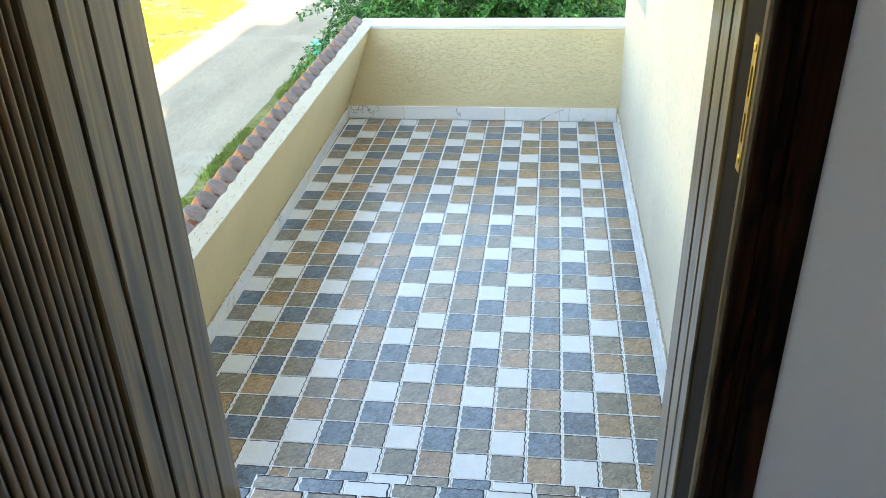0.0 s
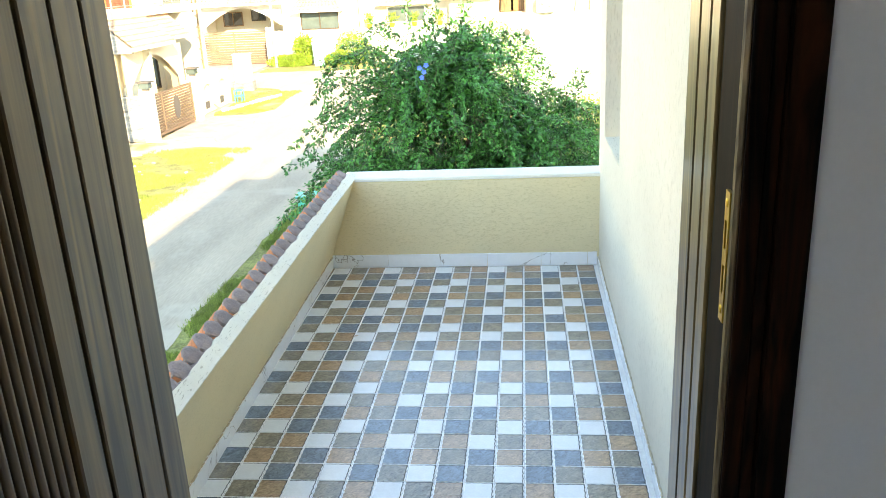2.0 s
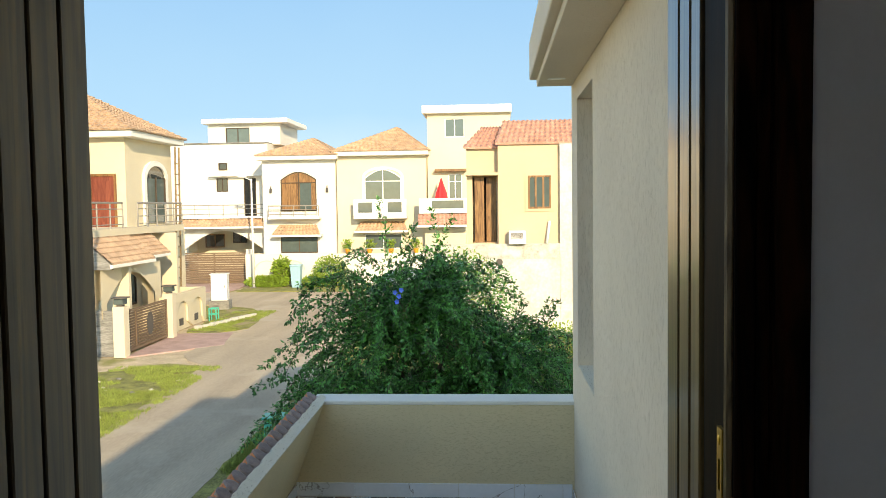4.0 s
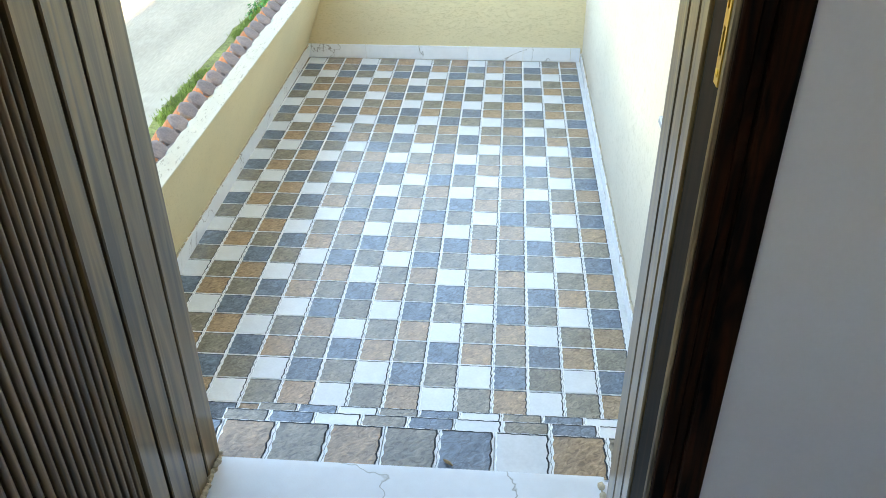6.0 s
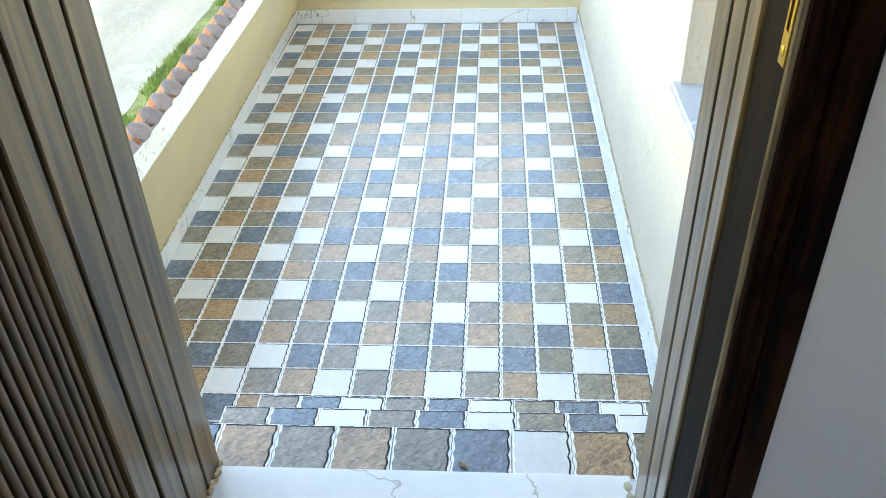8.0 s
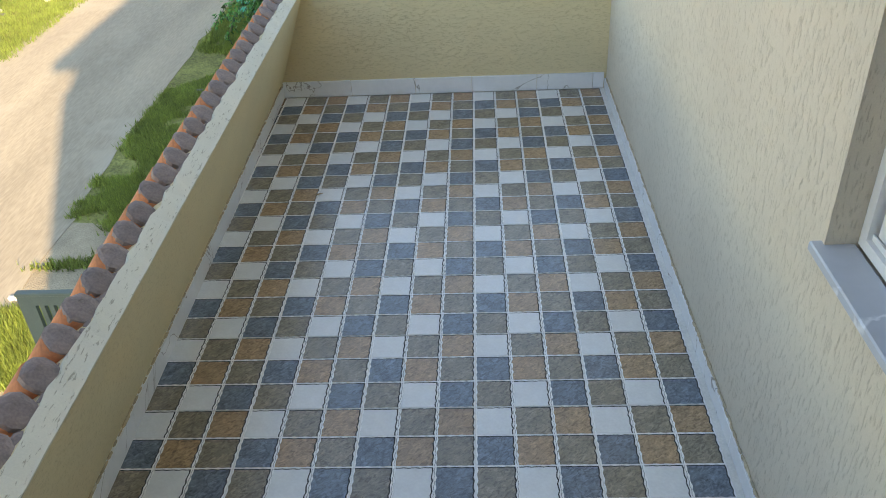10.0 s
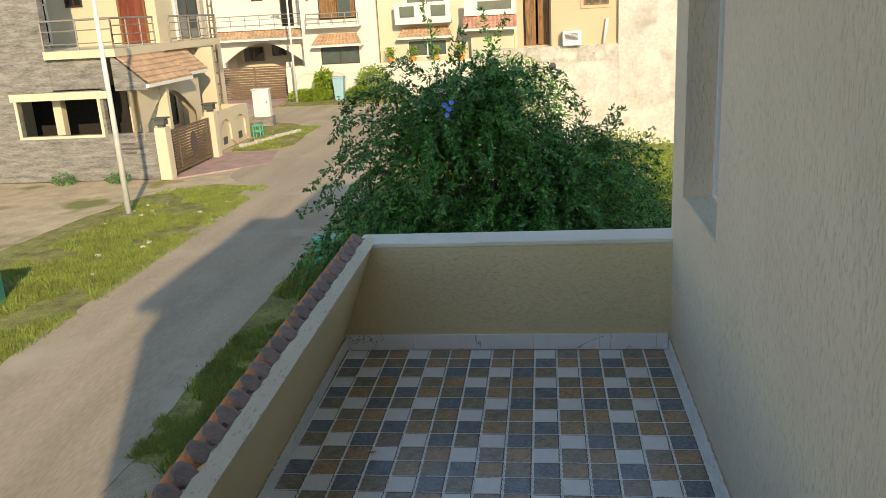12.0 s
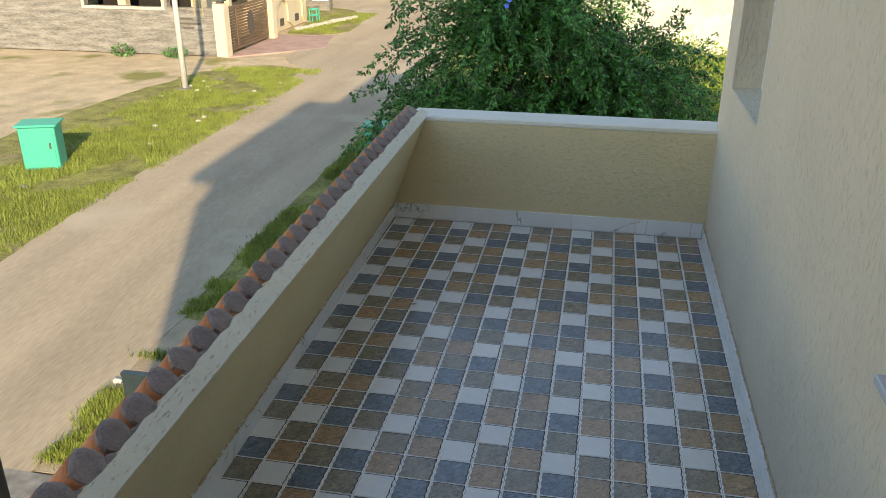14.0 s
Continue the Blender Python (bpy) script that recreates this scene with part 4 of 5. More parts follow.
window(h, -19.0, -17.6, -0.6, 0.35, Y0 + 2.95, DOOR_OAK, GLASS_DARK, 1)
window(h, -17.0, -16.0, -0.3, 0.6, Y0 + 2.95, BRONZE, GLASS_DARK, 1)
window(h, -14.7, -14.0, -0.75, 0.3, Y0 + 2.9, BRONZE, GLASS_DARK, 0)


def gabled_house(x0, x1, y, eave, apex, wall_mat, roof_mat, label, win, gwin, arch, frame_mat, pane_mat, holes=()):
    """A two-storey front with a hipped clay roof, an arched window over a lean-to and a ground window."""
    h = thing("house", (0, 0, 0), label, "house")
    part("wall", holed(bmesh.new(), "x", x0, x1, GROUND_Z, eave - 0.12, y, y + 9, [(win[0], win[1], win[2], win[3] - arch), (gwin[0], gwin[1], gwin[2], gwin[3])]), wall_mat, h)
    part("eave", slab(x0 - 0.25, x1 + 0.2, y - 0.5, y + 9.4, eave - 0.14, eave + 0.16, 0.02), TRIM_WHITE, h)
    ax, az = apex
    clay_roof(h, ((x0 - 0.35, y - 0.6, eave + 0.16), (x1 + 0.25, y - 0.6, eave + 0.16), (x1 + 0.25, y + 7.0, eave + 0.16), (x0 - 0.35, y + 7.0, eave + 0.16)), ((ax, y + 3.0, az), (ax, y + 3.4, az)), roof_mat)
    for x in (win[0] - 0.16, win[1]):
        part("surround", slab(x, x + 0.16, y - 0.05, y - 0.001, win[2], win[3] - arch), TRIM_WHITE, h)
    bm = bmesh.new()
    n, cx, half = 14, (win[0] + win[1]) / 2, (win[1] - win[0]) / 2
    ring = []
    for i in range(n + 1):
        a = math.pi * i / n
        ring.append([(cx - half * math.cos(a), win[3] - arch + arch * math.sin(a)), (cx - (half + 0.16) * math.cos(a), win[3] - arch + (arch + 0.16) * math.sin(a))])
    for p, q in zip(ring, ring[1:]):
        v = [bm.verts.new((x, yy, z)) for yy in (y - 0.05, y + 0.01) for x, z in (p[0], q[0], q[1], p[1])]
        bm.faces.new(v[:4]), bm.faces.new((v[3], v[2], v[6], v[7])), bm.faces.new((v[0], v[1], v[5], v[4]))
    bmesh.ops.remove_doubles(bm, verts=bm.verts, dist=1e-4)
    bmesh.ops.recalc_face_normals(bm, faces=bm.faces)
    part("surround", bm, TRIM_WHITE, h)
    window(h, win[0], win[1], win[2], win[3], y - 0.005 if arch else y + 0.1, frame_mat, pane_mat, 1, arch, 1)
    window(h, gwin[0], gwin[1], gwin[2], gwin[3], y + 0.1, frame_mat, GLASS_GREY, 1)
    return h


h = gabled_house(-13.6, -8.82, Y0 - 1.2, 5.35, (-10.85, 6.85), HOUSE_WHITE, ROOF_CLAY, "white house with a brown arched window and a clay hip roof", (-12.4, -10.05, 1.9, 4.45), (-12.5, -10.05, -0.82, 0.24), 0.5, BRONZE, DOOR_OAK)
part("curtain", slab(-11.15, -10.4, Y0 - 1.235, Y0 - 1.225, 2.0, 3.75), GLASS_GREY, h)
part("balcony_slab", slab(-13.1, -9.75, Y0 - 2.0, Y0 - 1.21, 1.40, 1.56, 0.02), TRIM_WHITE, h)
railing(h, (-13.05, Y0 - 1.95, 1.56), (-9.8, Y0 - 1.95, 1.56), 0.7, rails=2, posts=5)
awning(h, -12.9, -9.75, Y0 - 1.22, 0.42, 1.02, 0.6, ROOF_CLAY, 0.35)
for x in (-13.05, -9.35):
    lamp = part("wall_lamp", slab(x - 0.07, x + 0.07, Y0 - 1.38, Y0 - 1.21, 3.1, 3.4, 0.03), INK, h)
    part("lamp_stem", slab(x - 0.02, x + 0.02, Y0 - 1.3, Y0 - 1.21, 3.4, 3.55), INK, lamp)

h = gabled_house(-8.75, -2.95, Y0 - 1.0, 5.55, (-5.1, 7.5), HOUSE_CREAM, ROOF_CLAY, "cream house with a white arched window and a pyramid roof", (-6.95, -4.55, 1.75, 4.55), (-7.0, -4.55, -0.62, 0.38), 0.55, TRIM_WHITE, GLASS_GREY)
bal = part("balcony", slab(-7.55, -4.15, Y0 - 1.9, Y0 - 1.01, 1.35, 1.6, 0.02), TRIM_WHITE, h)
part("parapet", holed(bmesh.new(), "x", -7.55, -4.15, 1.6, 2.6, Y0 - 1.9, Y0 - 1.78, [(-7.25, -6.35, 1.75, 2.4), (-5.35, -4.45, 1.75, 2.4)]), TRIM_WHITE, bal)
for x in (-7.25, -5.35):
    part("panel", slab(x, x + 0.9, Y0 - 1.86, Y0 - 1.83, 1.75, 2.4), GLASS_GREY, bal)
awning(h, -7.5, -4.15, Y0 - 1.02, 0.62, 1.15, 0.6, ROOF_CLAY, 0.25)

# cream house with a roof tower
h = thing("house", (0, 0, 0), "cream house with a flat-roofed tower and a small white balcony", "house")
part("wall", holed(bmesh.new(), "x", -2.9, 2.5, GROUND_Z, 8.1, Y0 - 0.2, Y0 + 7, [(-1.75, -0.45, 6.56, 7.8), (-1.55, -0.65, 2.4, 4.2)]), HOUSE_CREAM, h)
part("roof", slab(-3.2, 2.6, Y0 - 0.6, Y0 + 7.3, 8.1, 8.62, 0.03), TRIM_WHITE, h)
window(h, -1.75, -0.45, 6.56, 7.8, Y0 - 0.1, TRIM_WHITE, GLASS_GREY, 1)
window(h, -1.55, -0.65, 2.4, 4.2, Y0 - 0.1, TRIM_WHITE, GLASS_GREY, 1, 0, 1)
part("sunshade", slab(-2.4, -0.35, Y0 - 0.7, Y0 - 0.21, 4.35, 4.5), DOOR_OAK, h)
bal = part("balcony", slab(-3.3, -0.3, Y0 - 2.2, Y0 - 0.21, 1.65, 1.85), TRIM_WHITE, h)
part("parapet", holed(bmesh.new(), "x", -3.3, -0.3, 1.85, 2.6, Y0 - 2.2, Y0 - 2.1, [(-2.5, -0.5, 1.95, 2.45)]), TRIM_WHITE, bal)
part("panel", slab(-2.5, -0.5, Y0 - 2.16, Y0 - 2.14, 1.95, 2.45), GLASS_GREY, bal)
awning(h, -3.4, -0.2, Y0 - 2.0, 0.95, 1.65, 0.5, ROOF_RED)
part("wall", slab(-3.0, -0.4, Y0 - 1.6, Y0 - 0.21, GROUND_Z, 0.9), HOUSE_CREAM, h)
umb = thing("parasol", (-1.95, Y0 - 1.2, 1.85), "closed red parasol standing on a balcony", "parasol")
bm = bmesh.new()
rings = []
for z, r in ((0.75, 0.34), (1.1, 0.3), (1.6, 0.14), (2.05, 0.03)):
    rings.append([((r * (1 + 0.25 * (i % 2))) * math.cos(a), (r * (1 + 0.25 * (i % 2))) * math.sin(a), z) for i, a in enumerate(np.linspace(0, 2 * math.pi, 16, endpoint=False))])
part("canopy", loft(bm, *rings), RED_CLOTH, umb)
part("pole", rod(bmesh.new(), (0, 0, 0), (0, 0, 2.1), 0.025, sides=6), STEEL, umb)

# apricot house behind the plot wall
Y1 = 25.3
h = thing("house", (0, 0, 0), "apricot house with a tall open doorway under red roof tiles", "house")
part("wall", holed(bmesh.new(), "x", 0.40, 3.90, GROUND_Z, 4.40, Y1, Y1 + 6, [(0.62, 1.54, 0.70, 3.24), (2.72, 3.30, 2.0, 3.2)]), HOUSE_APRICOT, h)
part("canopy", slab(0.36, 1.60, Y1 - 0.35, Y1 + 0.002, 3.26, 3.36), HOUSE_APRICOT, h)
part("wall", slab(1.60, 3.90, Y1 - 0.35, Y1 + 0.002, GROUND_Z, 4.44), HOUSE_APRICOT, h)
bm = bmesh.new()
for x0, x1, y, z0, z1, hip in ((0.30, 1.75, Y1 - 0.15, 4.30, 5.2, 0.75), (1.50, 4.5, Y1 - 0.45, 4.42, 5.4, 0.35)):
    cols, rows = int((x1 - x0) / 0.19), 6
    for i in range(rows):
        for j in range(cols):
            f0, f1 = i / rows, (i + 1) / rows
            xa, xb = x0 + hip * f0 + (x1 - x0 - hip * f0) * j / cols, x0 + hip * f0 + (x1 - x0 - hip * f0) * (j + 1) / cols
            ya, yb, za, zb = y + 1.4 * f0, y + 1.4 * f1, z0 + (z1 - z0) * f0, z0 + (z1 - z0) * f1
            v = [bm.verts.new(p) for p in ((xa, ya, za + 0.02), ((xa + xb) / 2, ya - 0.03, za + 0.1), (xb, ya, za + 0.02), (xb, yb, zb), ((xa + xb) / 2, yb, zb + 0.05), (xa, yb, zb), (xa, ya, za - 0.03), (xb, ya, za - 0.03))]
            bm.faces.new((v[0], v[1], v[4], v[5])), bm.faces.new((v[1], v[2], v[3], v[4])), bm.faces.new((v[6], v[7], v[2], v[1], v[0]))
part("roof", bm, ROOF_RED, h)
d = part("door", slab(0.70, 1.06, Y1 + 0.12, Y1 + 0.16, 0.72, 3.2), DOOR_OAK, h, "tall brown panelled door leaf")
part("panel", slab(0.76, 1.0, Y1 + 0.105, Y1 + 0.121, 0.9, 1.8), DOOR_OAK, d)
part("panel", slab(0.76, 1.0, Y1 + 0.105, Y1 + 0.121, 2.0, 3.0), DOOR_OAK, d)
d = part("door", slab(1.14, 1.52, Y1 + 0.35, Y1 + 0.39, 0.72, 3.2), DOOR_OAK, h, "tall brown panelled door leaf")
part("panel", slab(1.2, 1.46, Y1 + 0.335, Y1 + 0.351, 0.9, 1.7), DOOR_OAK, d)
part("panel", slab(1.2, 1.46, Y1 + 0.335, Y1 + 0.351, 1.95, 2.95), DOOR_OAK, d)
# dark sheet stands for the shade inside the doorway
part("inside", slab(0.5, 1.7, Y1 + 1.5, Y1 + 1.6, 0.5, 3.4), DARK, h)
window(h, 2.72, 3.58, 1.98, 3.22, Y1 - 0.36, DOOR_OAK, GLASS_GREY, 2)
part("surround", holed(bmesh.new(), "x", 2.62, 3.68, 1.88, 3.32, Y1 - 0.39, Y1 - 0.351, [(2.72, 3.58, 1.98, 3.22)]), HOUSE_APRICOT, h)
ac = thing("air_conditioner", (2.3, Y1 - 0.36, 0.68), "boxy white air conditioner on a cream ledge", "air conditioner")
ac.location = (0, 0, 0)
part("case", slab(1.98, 2.62, Y1 - 0.75, Y1 - 0.36, 0.661, 1.16, 0.02), WHITE_METAL, ac)
for i in range(6):
    part("grille", slab(2.05, 2.5, Y1 - 0.765, Y1 - 0.751, 0.85 + 0.04 * i, 0.872 + 0.04 * i), INK, ac)
pipe = thing("drain_pipe", (3.4, Y1 - 0.5, 0.66), "short white plastic pipe leaning on the wall", "pipe")
part("pipe", rod(bmesh.new(), (0, 0, 0), (0.12, 0.05, 0.85), 0.05), WHITE_METAL, pipe, smooth=True)

bm = slab(-1.2, 3.9, 24.8, 25.02, GROUND_Z, 0.66)
plot_wall = structure("wall_plot", bm, OLD_WHITE, "weathered whitewashed plot wall with a grey upper band", "wall")
part("band", slab(-1.2, 3.899, 24.785, 24.799, 0.10, 0.655), BAND_GREY, plot_wall, "bare grey cement band")
bm = bmesh.new()
bmesh.ops.create_circle(bm, cap_ends=True, radius=0.13, segments=16)
bmesh.ops.transform(bm, matrix=Matrix.Translation((1.62, 24.78, -0.02)) @ Euler((radians(90), 0, 0)).to_matrix().to_4x4(), verts=bm.verts)
part("vent", bm, INK, plot_wall, "round dark vent")
structure("wall_neighbour", slab(3.9, 10.0, 24.78, 30.0, GROUND_Z, 4.38), OLD_WHITE, "tall stained white blank house wall", "wall")

# beige house on the left, with its porch and unfinished neighbour
XA = -13.5
h = thing("house", (0, 0, 0), "beige house with a clay-tiled porch, balcony and hip roof", "house")
YF = 26.4
part("wall", slab(-22, XA, YF, 31.1, 1.45, 5.1), HOUSE_BEIGE, h)
part("eave", slab(-22.4, XA + 0.5, YF - 0.45, 31.5, 5.08, 5.36, 0.02), TRIM_WHITE, h)
clay_roof(h, ((-22.5, YF - 0.55, 5.36), (XA + 0.6, YF - 0.55, 5.36), (XA + 0.6, 31.6, 5.36), (-22.5, 31.6, 5.36)), ((-19.4, 28.7, 7.25), (-16.4, 28.7, 7.25)), ROOF_CLAY)
part("terrace", slab(-22, XA - 0.001, 22.2, YF - 0.001, 1.2, 1.46), HOUSE_BEIGE, h)
window(h, -17.15, -16.45, 2.95, 3.95, YF, BRONZE, GLASS_DARK, 1)
window(h, -18.8, -17.95, 1.6, 3.7, YF, TRIM_WHITE, GLASS_DARK, 1, 0, 1)


def side_panel(name, y0, y1, z0, z1, mat, parent, out=0.03, x=None):
    x = XA if x is None else x
    return part(name, slab(x + 0.001, x + out, y0, y1, z0, z1), mat, parent)


d = part("door", slab(-14.92, -13.97, YF - 0.05, YF - 0.001, 1.47, 3.52), DOOR_RED, h, "dark red wooden balcony door")
part("door_frame", holed(bmesh.new(), "x", -15.02, -13.87, 1.47, 3.62, YF - 0.08, YF - 0.051, [(-14.92, -13.97, 1.4, 3.52)]), DOOR_OAK, d)
for z0, z1 in ((1.65, 2.35), (2.5, 3.35)):
    part("panel", slab(-14.8, -14.09, YF - 0.065, YF - 0.051, z0, z1, 0.006), DOOR_RED, d)
part("door_handle", slab(-14.9, -14.84, YF - 0.10, YF - 0.066, 2.42, 2.5), BRASS, d)
lamp = part("wall_lamp", slab(-15.35, -15.15, YF - 0.2, YF - 0.001, 3.75, 3.95, 0.03), TRIM_WHITE, h, "white wall lamp")
w = side_panel("window", 28.2, 30.2, 1.55, 3.55, GLASS_GREY, h, 0.04)
for y in (27.95, 30.2):
    part("surround", slab(XA + 0.001, XA + 0.10, y, y + 0.25, 1.5, 3.5), TRIM_WHITE, w)
for y in (28.2, 29.16, 30.12):
    part("frame", slab(XA + 0.04, XA + 0.09, y, y + 0.08, 1.55, 3.55), BRONZE, w)
bm = bmesh.new()
n = 12
ring = [(29.2 - 1.0 * math.cos(math.pi * i / n), 3.5 + 0.55 * math.sin(math.pi * i / n)) for i in range(n + 1)]
bm.faces.new([bm.verts.new((XA + 0.05, y, z)) for y, z in ring])
part("fanlight", bm, GLASS_DARK, w)
bm = bmesh.new()
for k, (p, q) in enumerate(zip(ring, ring[1:])):
    o = [(29.2 + (y - 29.2) * 1.25, 3.5 + (z - 3.5) * 1.4) for y, z in (p, q)]
    v = [bm.verts.new((xx, y, z)) for xx in (XA + 0.001, XA + 0.12) for y, z in (p, q, o[1], o[0])]
    bm.faces.new(v[4:]), bm.faces.new((v[3], v[2], v[6], v[7])), bm.faces.new((v[0], v[1], v[5], v[4]))
bmesh.ops.remove_doubles(bm, verts=bm.verts, dist=1e-4)
bmesh.ops.recalc_face_normals(bm, faces=bm.faces)
part("surround", bm, TRIM_WHITE, w)
part("balcony_slab", slab(XA, XA + 1.0, 20.9, 29.9, 1.2, 1.46), HOUSE_BEIGE, h)
part("balcony_slab", slab(-15.0, XA - 0.001, 20.9, 22.199, 1.2, 1.46), HOUSE_BEIGE, h)
railing(h, (XA + 0.95, 25.3, 1.46), (XA + 0.95, 29.8, 1.46), 0.95, rails=3, posts=6)
railing(h, (XA + 0.95, 21.0, 1.46), (XA + 0.95, 24.0, 1.46), 0.95, rails=3, posts=4)
railing(h, (XA + 0.95, 21.0, 1.46), (-15.0, 21.0, 1.46), 0.95, rails=2, posts=3)
part("wall", slab(-13.2, -11.75, 22.6, 22.8, GROUND_Z, 0.1), HOUSE_BEIGE, h)
# porch: sloping tiles over arched walls
bm = bmesh.new()
XP = -11.55
for (y0, y1, x0, x1, z0, z1) in ((21.0, 24.5, XP, -12.7, 0.30, 1.30), (24.5, 26.7, XP - 0.3, -12.75, 0.40, 1.25)):
    rows, cols = 6, int((y1 - y0) / 0.25)
    for i in range(rows):
        for j in range(cols):
            f0, f1 = i / rows, (i + 1) / rows
            ya, yb = y0 + (y1 - y0) * j / cols, y0 + (y1 - y0) * (j + 1) / cols
            xa, xb, za, zb = x0 + (x1 - x0) * f0, x0 + (x1 - x0) * f1, z0 + (z1 - z0) * f0, z0 + (z1 - z0) * f1
            v = [bm.verts.new(p) for p in ((xa, ya, za + 0.03), (xa + 0.02, (ya + yb) / 2, za + 0.07), (xa, yb, za + 0.03), (xb, yb, zb), (xb, (ya + yb) / 2, zb + 0.03), (xb, ya, zb), (xa, ya, za - 0.03), (xa, yb, za - 0.03))]
            bm.faces.new((v[0], v[1], v[4], v[5])), bm.faces.new((v[1], v[2], v[3], v[4])), bm.faces.new((v[6], v[7], v[2], v[1], v[0]))
part("porch_roof", bm, ROOF_CLAY, h)
part("gutter", slab(XP - 0.38, XP - 0.27, 24.502, 26.7, 0.26, 0.37), TRIM_WHITE, h)
part("gutter", slab(XP - 0.08, XP + 0.03, 20.95, 24.5, 0.16, 0.27), TRIM_WHITE, h)
bm = bmesh.new()
loft(bm, [(XP - 0.05, 21.0, 0.25), (-12.75, 21.0, 1.28), (-12.75, 21.0, 0.1), (XP - 0.05, 21.0, 0.1)], [(XP - 0.05, 21.15, 0.25), (-12.75, 21.15, 1.28), (-12.75, 21.15, 0.1), (XP - 0.05, 21.15, 0.1)])
part("gable", bm, CEMENT, h)
bm = bmesh.new()
pts = [(21.0, 0.1), (21.0, -1.6), (21.4, -1.6)] + [(21.4 + 4.0 * i / 14, -1.1 + 0.95 * math.sin(math.pi * i / 14)) for i in range(15)] + [(25.4, -2.9), (26.0, -2.9), (26.0, 0.1)]
va = [bm.verts.new((XP - 0.45, y, z)) for y, z in pts]
bm.faces.new(va)
va = [bm.verts.new((XP - 0.75, y, z)) for y, z in pts]
bm.faces.new(va)
part("arch", bm, HOUSE_BEIGE, h)
part("wall", slab(-16.0, -13.6, 24.5, 24.7, GROUND_Z, 1.2), HOUSE_BEIGE, h)
part("wall", slab(-22.0, -13.7, 25.0, 33.0, GROUND_Z, 1.44), HOUSE_BEIGE, h)
part("wall", slab(-13.6, XP - 0.5, 27.8, 28.0, GROUND_Z, 1.15), HOUSE_BEIGE, h)
w = part("window", slab(-13.69, -13.64, 25.6, 27.2, -1.7, 0.1), GLASS_GREY, h, "tall greenish window")
part("frame", holed(bmesh.new(), "y", 25.5, 27.3, -1.8, 0.2, -13.69, -13.6, [(25.6, 26.36, -1.7, 0.1), (26.44, 27.2, -1.7, 0.1)]), BRONZE, w)
ladder = thing("ladder", (XA + 0.25, 30.75, -1.0), "yellow bamboo ladder and pipes leaning on the house", "ladder")
for dx in (0, 0.45):
    part("stile", rod(bmesh.new(), (0, dx, -1.9), (0.1, dx, 6.0), 0.045, sides=6), BEAD_WOOD, ladder)
for i in range(14):
    part("rung", rod(bmesh.new(), (0.05, 0, -1.0 + 0.48 * i), (0.05, 0.45, -1.0 + 0.48 * i), 0.03, sides=5), BEAD_WOOD, ladder)

fence = thing("boundary_wall", (0, 0, 0), "low beige boundary wall with arched openings", "wall")
bm = bmesh.new()
pts = [(25.42, -2.9), (25.42, -1.35), (29.7, -1.35), (29.7, -2.9)]
for y0 in (28.9, 27.2):
    pts += [(y0 + 0.55, -2.6)] + [(y0 + 0.55 * math.cos(math.pi * i / 8), -2.1 + 0.4 * math.sin(math.pi * i / 8)) for i in range(9)] + [(y0 - 0.55, -2.6), (y0 - 0.55, -2.9)]
lo, hi = [bm.verts.new((-11.68, y, z)) for y, z in pts], [bm.verts.new((-11.6, y, z)) for y, z in pts]
bm.faces.new(lo[::-1]), bm.faces.new(hi)
for i in range(len(pts)):
    bm.faces.new((lo[i], lo[(i + 1) % len(pts)], hi[(i + 1) % len(pts)], hi[i]))
bmesh.ops.recalc_face_normals(bm, faces=bm.faces)
part("wall", bm, HOUSE_BEIGE, fence)
part("backing", slab(-11.85, -11.69, 25.42, 29.7, GROUND_Z, -1.36), HOUSE_BEIGE, fence)
for y in (27.2, 28.9):
    part("vent", slab(-11.689, -11.675, y - 0.22, y + 0.22, -2.72, -2.42, 0.004), INK, fence, "small dark drain vent")
stool = thing("plant_stand", (-11.25, 29.9, GROUND_Z), "small teal metal plant stand in the grass", "plant stand")
for dx, dy in ((-0.16, -0.16), (0.16, -0.16), (0.16, 0.16), (-0.16, 0.16)):
    part("leg", rod(bmesh.new(), (dx, dy, 0), (dx, dy, 0.55), 0.025, sides=6), TEAL, stool)
for a, b in (((-0.16, -0.16), (0.16, -0.16)), ((0.16, -0.16), (0.16, 0.16)), ((0.16, 0.16), (-0.16, 0.16)), ((-0.16, 0.16), (-0.16, -0.16))):
    for z in (0.3, 0.55):
        part("bar", rod(bmesh.new(), (*a, z), (*b, z), 0.025, sides=6), TEAL, stool)
rng = random.Random(40)
for i in range(9):
    f = i / 8
    st = thing("kerb_stone", (-11.0 + 1.15 * f, 27.3 + 3.9 * f, GROUND_Z), "rough white kerb stone edging the grass", "kerb stone", "kerb stones")
    st.rotation_euler.z = radians(74) + rng.uniform(-0.06, 0.06)
    part("body", slab(-0.21, 0.21, -0.09, 0.09, 0, 0.14 + rng.uniform(-0.02, 0.03), 0.02), OLD_WHITE, st)
part("return_wall", slab(-13.6, -11.6, 29.702, 29.9, GROUND_Z, -1.35), HOUSE_BEIGE, fence)

